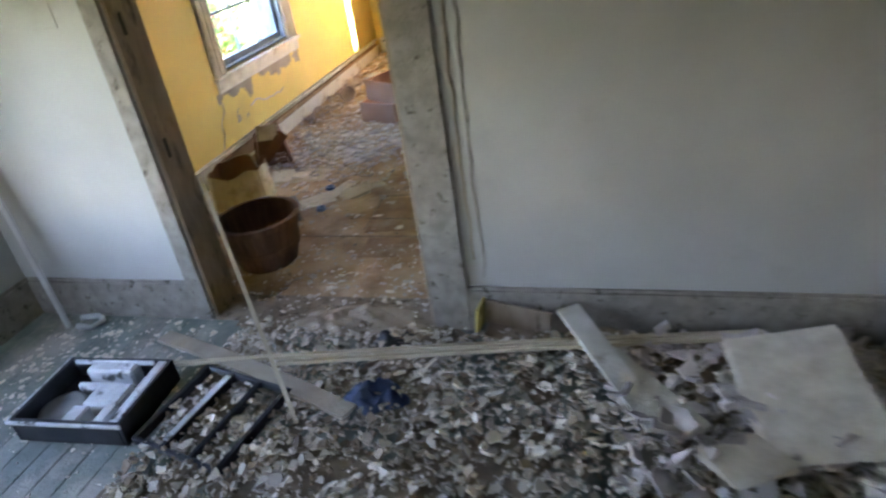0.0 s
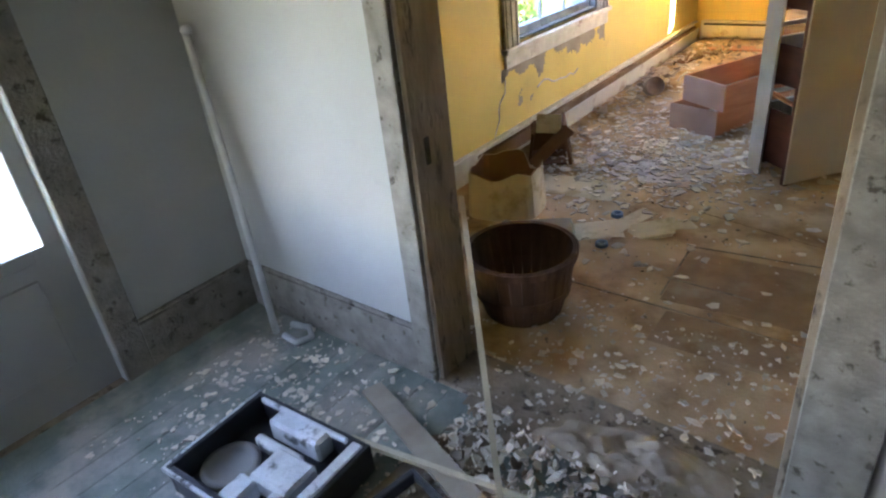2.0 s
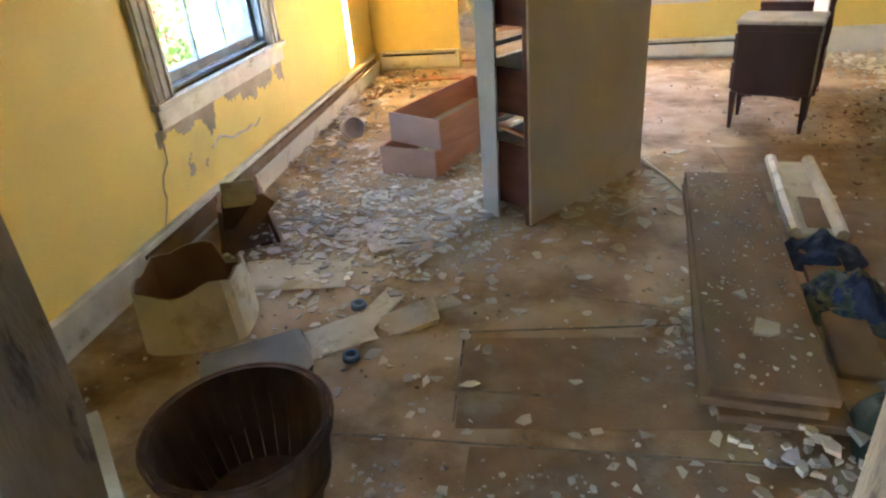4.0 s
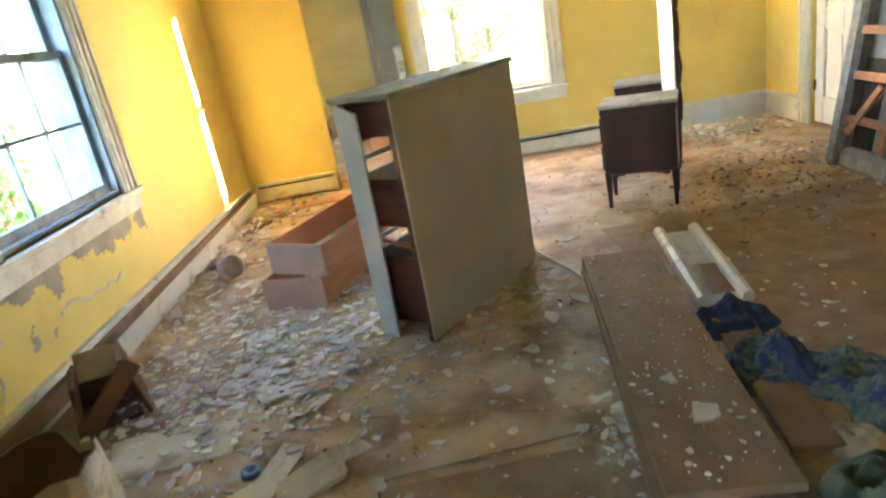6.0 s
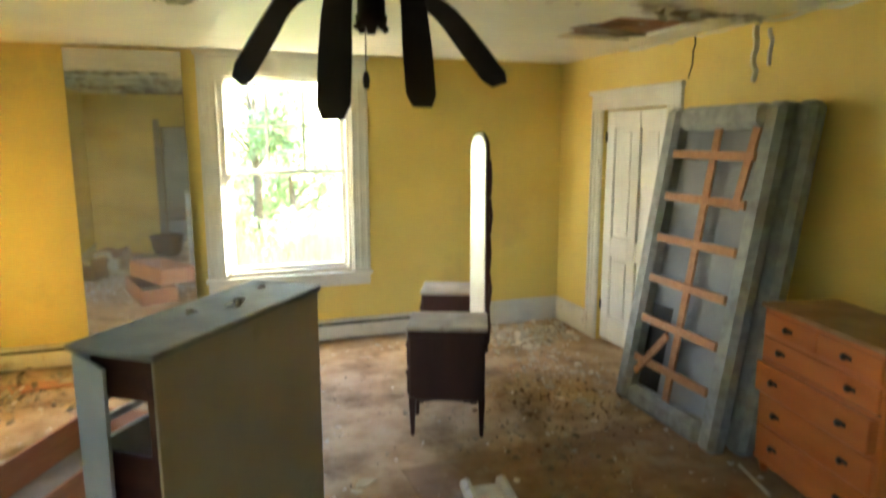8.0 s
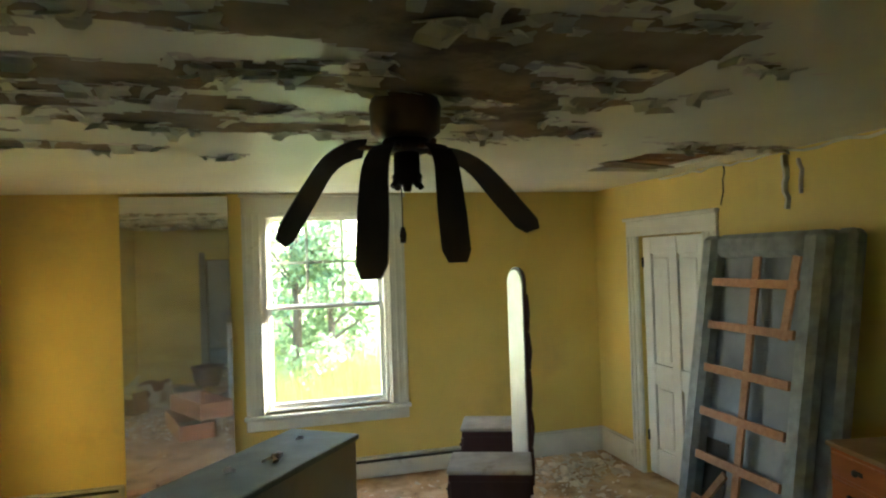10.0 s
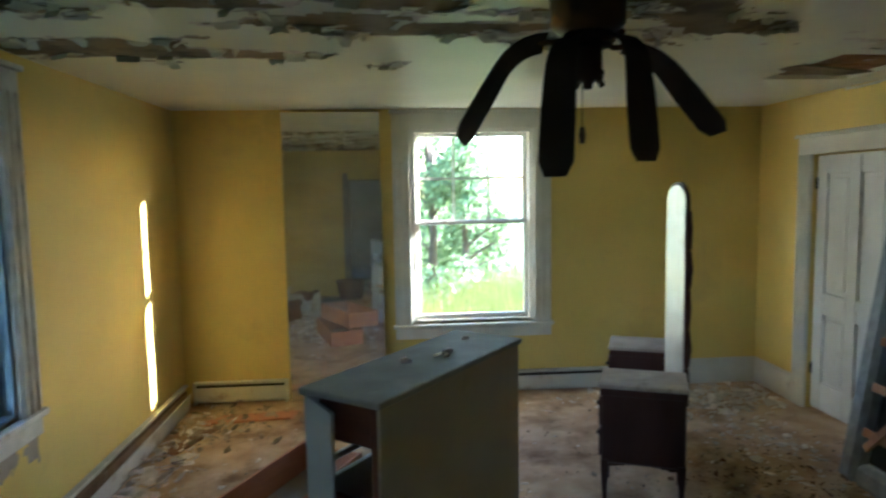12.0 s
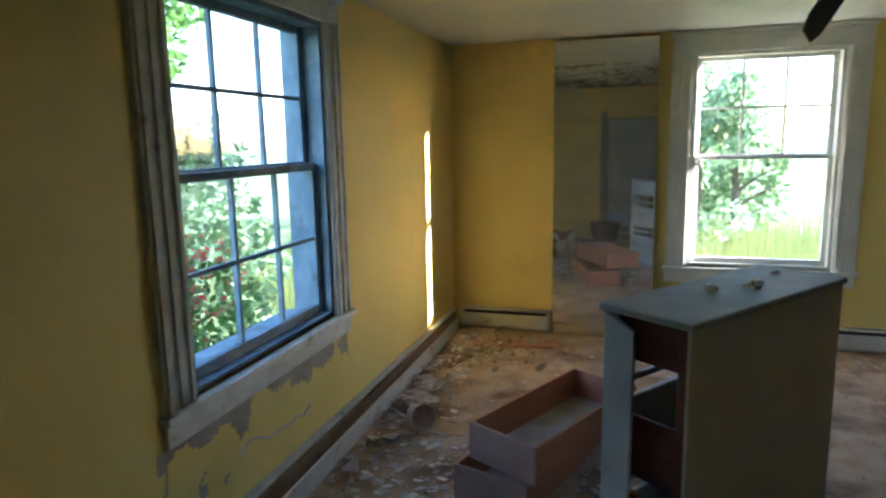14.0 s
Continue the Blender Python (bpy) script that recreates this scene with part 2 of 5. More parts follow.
gl.new(g_m.outputs[0], gn["Material Output"].inputs[0])


# ---- building helpers ----
def box_bm(size, centre=(0, 0, 0), bevel=0.0, bm=None, m=None):
    """A box of the given size added to bm, its edges eased by bevel."""
    own = bmesh.new()
    bmesh.ops.create_cube(own, size=1.0)
    bmesh.ops.scale(own, vec=size, verts=own.verts)
    if bevel:
        bmesh.ops.bevel(own, geom=own.edges[:], offset=bevel, segments=1, affect="EDGES", profile=0.5)
    bmesh.ops.translate(own, vec=centre, verts=own.verts)
    if m is not None:
        bmesh.ops.transform(own, matrix=m, verts=own.verts)
    if bm is None:
        return own
    tmp = bpy.data.meshes.new("tmp")
    own.to_mesh(tmp)
    own.free()
    bm.from_mesh(tmp)
    bpy.data.meshes.remove(tmp)
    return bm


def span(lo, hi, bevel=0.0, bm=None):
    return box_bm([b - a for a, b in zip(lo, hi)], [(a + b) / 2 for a, b in zip(lo, hi)], bevel, bm)


def tube_bm(points, radii, sides=10, bm=None, caps=True):
    """A round bar through the points."""
    bm = bm or bmesh.new()
    rings = []
    for i, p in enumerate(points):
        p = Vector(p)
        d = (Vector(points[min(i + 1, len(points) - 1)]) - Vector(points[max(i - 1, 0)])).normalized()
        a = d.cross(Vector((0, 0, 1)) if abs(d.z) < 0.9 else Vector((1, 0, 0))).normalized()
        b = d.cross(a)
        r = radii[i] if isinstance(radii, (list, tuple)) else radii
        rings.append([bm.verts.new(p + r * (math.cos(k * math.tau / sides) * a + math.sin(k * math.tau / sides) * b)) for k in range(sides)])
    for q, s in zip(rings, rings[1:]):
        for k in range(sides):
            bm.faces.new((q[k], q[(k + 1) % sides], s[(k + 1) % sides], s[k]))
    if caps:
        bm.faces.new(rings[0])
        bm.faces.new(rings[-1])
    bmesh.ops.recalc_face_normals(bm, faces=bm.faces)
    return bm


def lathe_bm(profile, sides=24):
    """Turned shape about z from (radius, height) pairs."""
    bm = bmesh.new()
    rings = [[bm.verts.new((r * math.cos(k * math.tau / sides), r * math.sin(k * math.tau / sides), z)) for k in range(sides)] for r, z in profile]
    for q, s in zip(rings, rings[1:]):
        for k in range(sides):
            bm.faces.new((q[k], q[(k + 1) % sides], s[(k + 1) % sides], s[k]))
    bmesh.ops.recalc_face_normals(bm, faces=bm.faces)
    return bm


def finish(bm, name, material, smooth=False):
    me = bpy.data.meshes.new(name)
    if smooth:
        for f in bm.faces:
            f.smooth = True
    bm.to_mesh(me)
    bm.free()
    me.materials.append(material)
    return me


def part(name, bm, material, parent, label="", smooth=False):
    """One mesh object under a thing or a part."""
    ob = new(name, finish(bm, name, material, smooth))
    ob.parent = parent
    if label:
        tagged(ob, label)
    return ob


def solid(name, bm, material, label="", category="", kind="", smooth=False, group=""):
    """One top-level mesh object."""
    return tagged(new(name, finish(bm, name, material, smooth)), label, category, group, kind)


def thing(name, m, label, category, group=""):
    ob = new(name)
    ob.matrix_world = m
    return tagged(ob, label, category, group)


# ---- setting: the yellow room ----
X0, X1, Y0, Y1, H = -3.02, 2.34, 1.99, 8.04, 2.62
T = 0.235
LW = (4.23, 5.48, 0.8, 2.42)       # opening of the side window: y, y, z, z
FW = (-0.945, 0.165, 0.68, 2.44)       # opening of the end window: x, x, z, z
DW = (-1.915, -0.613, 2.1)            # doorway from the hall
HY, HX0, HX1, HB = 1.787, -3.15, 2.2, -2.6

bm = bmesh.new()
span((X0 - T, Y0 - 0.1, -0.1), (X0, LW[0], H), 0, bm)
span((X0 - T, LW[1], -0.1), (X0, Y1 + T, H), 0, bm)
span((X0 - T, LW[0], -0.1), (X0, LW[1], LW[2]), 0, bm)
span((X0 - T, LW[0], LW[3]), (X0, LW[1], H), 0, bm)
wall_west = solid("wall_west", bm, M_YELLOW, "yellow painted plaster wall with a sash window", "wall", "structure")
bm = bmesh.new()
span((X0, Y1, -0.1), (FW[0], Y1 + T, H), 0, bm)
span((FW[1], Y1, -0.1), (X1, Y1 + T, H), 0, bm)
span((FW[0], Y1, -0.1), (FW[1], Y1 + T, FW[2]), 0, bm)
span((FW[0], Y1, FW[3]), (FW[1], Y1 + T, H), 0, bm)
wall_north = solid("wall_north", bm, M_YELLOW, "yellow painted end wall with a bright window", "wall", "structure")
RD = (6.36, 7.26, 2.13)             # closet door in the other side wall
bm = bmesh.new()
span((X1, HY - 0.02, -0.1), (X1 + 0.2, RD[0], H), 0, bm)
span((X1, RD[1], -0.1), (X1 + 0.2, Y1 + T, H), 0, bm)
span((X1, RD[0], RD[2]), (X1 + 0.2, RD[1], H), 0, bm)
span((X1 + 0.13, RD[0], -0.1), (X1 + 0.2, RD[1], RD[2]), 0, bm)
wall_east = solid("wall_east", bm, M_YELLOW, "yellow painted wall, plaster cracked along the ceiling", "wall", "structure")
bm = bmesh.new()
span((X0, HY + 0.06, -0.1), (DW[0], Y0, H), 0, bm)
span((DW[1], HY + 0.06, -0.1), (X1, HY + 0.075, H), 0, bm)
span((DW[0], HY + 0.06, DW[2]), (DW[1], Y0, H), 0, bm)
wall_south = solid("wall_south", bm, M_YELLOW, "yellow side of the doorway wall", "wall", "structure")
bm = bmesh.new()
span((HX0 - 0.2, HY, -0.1), (DW[0], HY + 0.057, H), 0, bm)
span((DW[1], HY, -0.1), (HX1 + 0.2, HY + 0.057, H), 0, bm)
span((DW[0], HY, DW[2]), (DW[1], HY + 0.057, H), 0, bm)
wall_hall_north = solid("wall_hall_north", bm, M_HALLWALL, "pale grey-green cracked plaster hall wall", "wall", "structure")
HD = (0.15, 1.04, 2.02)              # outer door of the hall: y, y, height
bm = bmesh.new()
span((HX0 - 0.2, HD[1], -0.1), (HX0, HY, H), 0, bm)
span((HX0 - 0.2, HB - 0.2, -0.1), (HX0, HD[0], H), 0, bm)
span((HX0 - 0.2, HD[0], HD[2]), (HX0, HD[1], H), 0, bm)
wall_hall_west = solid("wall_hall_west", bm, M_HALLWALL, "grey hall wall beside the outer door", "wall", "structure")
bm = bmesh.new()
span((HX1, HB, -0.1), (HX1 + 0.2, HY, H), 0, bm)
wall_hall_east = solid("wall_hall_east", bm, M_HALLWALL, "plain grey hall wall", "wall", "structure")
# Unseen opening behind the camera, added to let daylight into the hall: x, x, z, z
BW = (-3.05, -2.5, 0.75, 2.0)
bm = bmesh.new()
span((HX0, HB - 0.2, -0.1), (BW[0], HB, H), 0, bm)
span((BW[1], HB - 0.2, -0.1), (HX1 + 0.2, HB, H), 0, bm)
span((BW[0], HB - 0.2, -0.1), (BW[1], HB, BW[2]), 0, bm)
span((BW[0], HB - 0.2, BW[3]), (BW[1], HB, H), 0, bm)
wall_hall_south = solid("wall_hall_south", bm, M_HALLWALL, "plain grey hall wall with an unseen opening added for light", "wall", "structure")

# Unseen skirt below the roof deck, added to stop light leaking in
bm = bmesh.new()
span((X0 - T, HB - 0.2, H + 0.1), (X0, Y1 + T, H + 0.2), 0, bm)
span((X1 + 0.05, HB - 0.2, H + 0.1), (X1 + 0.25, Y1 + T, H + 0.2), 0, bm)
span((X0, Y1 + 0.05, H + 0.03), (X1 + 0.05, Y1 + T, H + 0.2), 0, bm)
span((X0, HB - 0.2, H + 0.1), (X1 + 0.05, HB, H + 0.2), 0, bm)
span((X0 - T, HY + 0.07, H + 0.03), (X0, Y1 + T, H + 0.1), 0, bm)
span((X1 + 0.05, HY + 0.07, H + 0.03), (X1 + 0.25, Y1 + T, H + 0.1), 0, bm)
solid("attic_light_skirt", bm, M_BARE, "added unseen skirt that keeps light out of the attic", "wall", "structure")

# floors
solid("floor", span((X0, HY, -0.1), (X1 + 0.13, Y1, 0.0)), M_FLOOR, "dusty tan and brown worn floor with plaster dust", "floor", "structure")
hall_floor = solid("hall_floor", span((HX0 - 0.12, HB, -0.12), (HX1, HY, -0.022)), M_PEBBLE, "old floor of green painted boards", "floor", "structure")

# ceilings, with the hole by the closet wall
HOLE = (1.45, 2.08, 5.72, 6.55)
bm = bmesh.new()
span((X0 - T, HY + 0.06, H), (HOLE[0], Y1 + T, H + 0.03), 0, bm)
span((HOLE[1], HY + 0.06, H), (X1 + 0.2, Y1 + T, H + 0.03), 0, bm)
span((HOLE[0], HY + 0.06, H), (HOLE[1], HOLE[2], H + 0.03), 0, bm)
span((HOLE[0], HOLE[3], H), (HOLE[1], Y1 + T, H + 0.03), 0, bm)
solid("ceiling", bm, M_CEIL, "white ceiling with large patches of peeled paint", "ceiling", "structure")
solid("hall_ceiling", span((HX0 - 0.2, HB - 0.2, H), (HX1 + 0.2, HY + 0.058, H + 0.1)), M_CEIL, "plain white hall ceiling", "ceiling", "structure")
solid("roof_deck", span((X0 - T, HB - 0.2, H + 0.2), (X1 + 0.25, Y1 + T, H + 0.3)), M_BARE, "rough boards above the ceiling", "roof", "structure")

# ---- windows, doors and trim ----
def sash(parent, name, width, height, cols, rows, material, glass=True, stile=0.05, bar=0.02, missing=()):
    """A window sash in its own x-z plane, from (0, 0) to (width, height), with one mesh a bar and a pane."""
    s = part(name, span((0, -0.02, 0), (stile, 0.02, height), 0.003), material, parent)
    part("stile", span((width - stile, -0.02, 0), (width, 0.02, height), 0.003), material, s)
    part("rail", span((stile, -0.02, 0), (width - stile, 0.02, stile * 1.1), 0.003), material, s)
    part("rail", span((stile, -0.02, height - stile * 0.8), (width - stile, 0.02, height), 0.003), material, s)
    w, h0, h1 = width - 2 * stile, stile * 1.1, height - stile * 0.8
    for i in range(1, cols):
        if i not in missing:
            x = stile + w * i / cols
            part("glazing_bar", span((x - bar / 2, -0.012, h0), (x + bar / 2, 0.012, h1)), material, s)
    for j in range(1, rows):
        z = h0 + (h1 - h0) * j / rows
        part("glazing_bar", span((stile, -0.01, z - bar / 2), (width - stile, 0.01, z + bar / 2)), material, s)
    if glass:
        for i in range(cols):
            for j in range(rows):
                x, z = stile + w * i / cols, h0 + (h1 - h0) * j / rows
                p = part("pane", span((x, -0.002, z), (x + w / cols, 0.002, z + (h1 - h0) / rows)), M_GLASS, s)
                p.visible_shadow = False
    return s


def casing(parent, width, z0, z1, wide, material, head=0.16, apron=0.13, sill_out=0.05):
    """Moulded casing round an opening of that width, in the x-z plane, the room towards -y."""
    for x in (-wide, width):
        j = part("casing", span((x, -0.022, z0 - 0.02), (x + wide, 0, z1)), material, parent)
        for k in (0.15, 0.5, 0.85):
            part("moulding", span((x + wide * k - 0.012, -0.034, z0 - 0.02), (x + wide * k + 0.012, -0.022, z1), 0.003), material, j)
    part("head_casing", span((-wide, -0.024, z1), (width + wide, 0, z1 + head - 0.03), 0.003), material, parent)
    part("cornice", span((-wide - 0.02, -0.05, z1 + head - 0.03), (width + wide + 0.02, 0, z1 + head), 0.006), material, parent)
    if apron:
        part("window_sill", span((-wide - 0.02, -sill_out, z0 - 0.055), (width + wide + 0.02, 0.1, z0 - 0.02), 0.005), material, parent)
        part("apron", span((-wide, -0.022, z0 - 0.055 - apron), (width + wide, 0, z0 - 0.055), 0.004), material, parent)


w1 = thing("window_1", pose(X0, LW[0], 0, 0, 0, 90), "old six-over-six sash window with worn white casing", "window")
tagged(w1, kind="structure")
LWW = LW[1] - LW[0]
casing(w1, LWW, LW[2], LW[3], 0.18, M_OLDWHITE, 0.14, 0.1)
for x in (0, LWW - 0.03):
    part("jamb_liner", span((x, 0.0, LW[2] - 0.02), (x + 0.03, T, LW[3])), M_SASHBLUE, w1)
part("head_liner", span((0.03, 0.0, LW[3] - 0.03), (LWW - 0.03, T, LW[3])), M_SASHBLUE, w1)
part("outer_sill", span((0.03, 0.0, LW[2] - 0.02), (LWW - 0.03, T + 0.05, LW[2] + 0.015)), M_SASHBLUE, w1)
lo = sash(w1, "lower_sash", LWW - 0.06, 0.85, 3, 2, M_SASHBLUE)
lo.matrix_basis = pose(0.03, 0.07, LW[2] + 0.015)
up = sash(w1, "upper_sash", LWW - 0.06, 0.77, 3, 2, M_SASHBLUE)
up.matrix_basis = pose(0.03, 0.12, LW[3] - 0.03 - 0.77)

w2 = thing("window_2", pose(FW[0], Y1, 0), "white sash window in the end wall, lower sash clear", "window")
tagged(w2, kind="structure")
FWW = FW[1] - FW[0]
casing(w2, FWW, FW[2], FW[3], 0.17, M_WHITETRIM, 0.17, 0.1)
for x in (0, FWW - 0.03):
    part("jamb_liner", span((x, 0.0, FW[2] - 0.02), (x + 0.03, T, FW[3])), M_WHITETRIM, w2)
part("head_liner", span((0.03, 0.0, FW[3] - 0.03), (FWW - 0.03, T, FW[3])), M_WHITETRIM, w2)
part("outer_sill", span((0.03, 0.0, FW[2] - 0.02), (FWW - 0.03, T + 0.05, FW[2] + 0.015)), M_WHITETRIM, w2)
lo = sash(w2, "lower_sash", FWW - 0.06, 0.91, 1, 1, M_WHITETRIM, stile=0.04)
lo.matrix_basis = pose(0.03, 0.07, FW[2] + 0.015)
up = sash(w2, "upper_sash", FWW - 0.06, 0.84, 3, 2, M_WHITETRIM, stile=0.04)
up.matrix_basis = pose(0.03, 0.12, FW[3] - 0.03 - 0.84)

# closet door, four panels, in the side wall (its face towards -x)
d1 = thing("door_1", pose(X1, RD[1], 0, 0, 0, -90), "closed white four-panel wooden door in moulded casing", "door")
tagged(d1, kind="structure")
DWW = RD[1] - RD[0]
casing(d1, DWW, 0.02, RD[2], 0.17, M_WHITETRIM, 0.17, 0)
leaf = part("leaf", span((0.01, 0.055, 0.02), (DWW - 0.01, 0.09, RD[2] - 0.01)), M_DOOR, d1)
for x0, x1 in ((0.01, 0.13), (DWW / 2 - 0.055, DWW / 2 + 0.055), (DWW - 0.13, DWW - 0.01)):
    part("stile", span((x0, 0.03, 0.02), (x1, 0.055, RD[2] - 0.01), 0.004), M_DOOR, leaf)
for z0, z1 in ((0.02, 0.25), (0.82, 1.0), (1.97, 2.12)):
    for x0, x1 in ((0.132, DWW / 2 - 0.057), (DWW / 2 + 0.057, DWW - 0.132)):
        part("rail", span((x0, 0.031, z0), (x1, 0.055, z1), 0.004), M_DOOR, leaf)
for z0, z1 in ((0.25, 0.82), (1.0, 1.97)):
    for x0, x1 in ((0.13, DWW / 2 - 0.055), (DWW / 2 + 0.055, DWW - 0.13)):
        part("panel", span((x0 + 0.035, 0.042, z0 + 0.035), (x1 - 0.035, 0.056, z1 - 0.035), 0.006), M_DOOR, leaf)
for z in (0.3, 1.85):
    part("hinge", span((0.0, 0.02, z), (0.025, 0.032, z + 0.09), 0.002), M_KNOB, leaf)

# doorway from the hall: casings, jambs, threshold
dc = thing("door_frame", pose(DW[0], HY, 0), "worn grey doorway casing with scarred brown jambs", "door frame")
tagged(dc, kind="structure")
W = DW[1] - DW[0]
for x0, x1 in ((-0.1, 0), (W, W + 0.19)):
    part("casing", span((x0, -0.026, -0.02), (x1, 0, DW[2] + 0.12), 0.004), M_TRIMGREY, dc)
part("casing", span((-0.1, Y0 - HY, 0), (0, Y0 - HY + 0.026, DW[2] + 0.12), 0.004), M_TRIMGREY, dc)
part("head_casing", span((0, -0.026, DW[2]), (W, 0, DW[2] + 0.12), 0.004), M_TRIMGREY, dc)
for x0, x1, dd in ((0, 0.022, Y0 - HY + 0.003), (W - 0.022, W, 0.078)):
    j = part("jamb", span((x0, -0.003, 0.0), (x1, dd, DW[2]), 0.002), M_JAMB, dc, "scarred brown jamb with hinge cut-outs")
part("head_jamb", span((0.022, 0, DW[2] - 0.022), (W - 0.022, Y0 - HY, DW[2])), M_JAMB, dc)
for z in (0.95, 1.55):
    part("hinge_plate", span((0.022, 0.05, z), (0.026, 0.075, z + 0.1)), M_DARK, dc)
part("threshold", span((0, -0.02, -0.03), (W, Y0 - HY + 0.02, 0.012), 0.006), M_JAMB, dc)

# outer door of the hall
d2 = thing("door_2", pose(HX0, HD[0], 0, 0, 0, 90), "grey wooden outer door with a glass light", "door")
tagged(d2, kind="structure")
W = HD[1] - HD[0]
for x0 in (-0.13, W):
    part("casing", span((x0, -0.024, -0.02), (x0 + 0.13, 0, HD[2] + 0.13), 0.004), M_TRIMGREY, d2)
part("head_casing", span((0, -0.024, HD[2]), (W, 0, HD[2] + 0.13), 0.004), M_TRIMGREY, d2)
leaf = part("leaf", span((0, 0.05, -0.02), (W, 0.09, 0.72)), M_HALLSIDE, d2)
part("threshold", span((0, -0.02, -0.06), (W, 0.2, -0.005), 0.004), M_JAMB, d2)
for x0, x1 in ((0, 0.12), (W - 0.07, W)):
    part("stile", span((x0, 0.045, 0.721), (x1, 0.09, HD[2]), 0.004), M_HALLSIDE, leaf)
part("rail", span((0.12, 0.045, HD[2] - 0.12), (W - 0.07, 0.09, HD[2]), 0.004), M_HALLSIDE, leaf)
part("rail", span((0.12, 0.03, 0.67), (W - 0.12, 0.05, 0.73), 0.004), M_HALLSIDE, leaf)
part("panel", span((0.14, 0.038, 0.18), (W - 0.14, 0.052, 0.6), 0.006), M_HALLSIDE, leaf)
p = part("pane", span((0.12, 0.066, 0.72), (W - 0.07, 0.07, HD[2] - 0.12)), M_GLASS, leaf)
p.visible_shadow = False

# baseboards
def baseboard(name, a, b, height, thick, material, label):
    a, b = Vector(a), Vector(b)
    L = (b - a).length
    m = Matrix.Translation((a.x, a.y, 0)) @ Matrix.Rotation(math.atan2(b.y - a.y, b.x - a.x), 4, "Z")
    bm = box_bm((L, thick, height), (L / 2, thick / 2, height / 2 + a.z), 0.004)
    box_bm((L, thick * 0.55, 0.02), (L / 2, thick * 0.28, height + 0.01 + a.z), 0.003, bm)
    bmesh.ops.transform(bm, matrix=m, verts=bm.verts)
    return solid(name, bm, material, label, "baseboard", "structure")


HB_L = "wide grey worn wooden hall baseboard"
baseboard("baseboard", (DW[0] - 0.1, HY, -0.02), (HX0 + 0.025, HY, 0), 0.25, 0.022, M_TRIMGREY, HB_L)
baseboard("baseboard", (HX1, HY, -0.02), (DW[1] + 0.19, HY, 0), 0.25, 0.022, M_TRIMGREY, HB_L)
baseboard("baseboard", (HX0, HY, -0.02), (HX0, HD[1] + 0.13, 0), 0.25, 0.022, M_TRIMGREY, HB_L)
WB_L = "tall white painted wooden baseboard"
baseboard("baseboard", (X1, Y1, 0), (0.9, Y1, 0), 0.22, 0.022, M_WHITETRIM, WB_L)
baseboard("baseboard", (X1, RD[1] + 0.17, 0), (X1, Y1 - 0.023, 0), 0.22, 0.022, M_WHITETRIM, WB_L)
baseboard("baseboard", (X1, Y0, 0), (X1, RD[0] - 0.17, 0), 0.22, 0.022, M_WHITETRIM, WB_L)


def heater(name, m, length, label):
    """Hydronic baseboard heater: back plate, front cover, dark slot and end caps, along its x, the room towards -y."""
    h = thing(name, m, label, "heater", "baseboard heaters")
    part("back_plate", span((0, -0.012, 0), (length, 0, 0.2), 0.002), M_HEATER, h)
    part("top_cap", span((0, -0.06, 0.186), (length, -0.012, 0.2), 0.004), M_HEATER, h)
    part("fin_core", span((0.02, -0.05, 0.06), (length - 0.02, -0.014, 0.165)), M_DARK, h, "dark finned heating element")
    part("front_cover", span((0.0, -0.068, 0.03), (length, -0.06, 0.155), 0.003), M_HEATER, h)
    for x in (0, length - 0.03):
        part("end_cap", span((x, -0.072, 0), (x + 0.03, -0.06, 0.2), 0.003), M_HEATER, h)
    return h


heater("baseboard_heater", pose(X0 + 0.075, Y1, 0), 0.84, "cream baseboard heater with a dark slot")
heater("baseboard_heater", pose(-1.1, Y1, 0), 1.98, "cream baseboard heater with a dark slot")
# left side heater, its cover fallen off and lying along it
hw = thing("baseboard_heater", pose(X0, Y0 + 0.05, 0, 0, 0, 90), "stripped baseboard heater with a rusty backing", "heater", "baseboard heaters")
LH = Y1 - Y0 - 0.15
part("back_plate", span((0, -0.012, 0), (LH, 0, 0.2), 0.002), M_OLDWHITE, hw)
part("top_cap", span((0, -0.05, 0.188), (LH, -0.012, 0.205), 0.004), M_OLDWHITE, hw)
part("fin_core", span((1.6, -0.046, 0.05), (LH - 0.03, -0.014, 0.15)), M_PLANK, hw, "rusty brown finned pipe")
cov = solid("heater_cover", box_bm((3.55, 0.012, 0.15), (0, 0, 0.075), 0.003), M_HEATER, "long white metal heater cover leaning loose", "heater cover")
cov.matrix_world = pose(-2.93, 6.08, 0.0, 0, 0, 0) @ pose(0, 0, 0, 0, 0, 90.6) @ pose(0, 0, 0, 9, 0, 0)

# tall clouded mirror sheet on the end wall
mi = thing("wall_mirror", pose(-2.08, Y1 - 0.075, 0.0), "tall clouded mirror sheet standing against the wall", "mirror")
part("backing", span((0, 0.012, 0.0), (0.86, 0.02, 2.59)), M_GREYBOARD, mi)
part("mirror_sheet", span((0.002, 0.0, 0.0), (0.858, 0.012, 2.59), 0.002), M_DULLMIRROR, mi)
# mirrored strip stands in for window light along the sheet's bevel
part("lit_edge_strip", span((0.858, -0.003, 0.35), (0.868, 0.02, 1.9), 0.002), M_MIRROR, mi, "bright strip imitating window light on the mirror's edge")

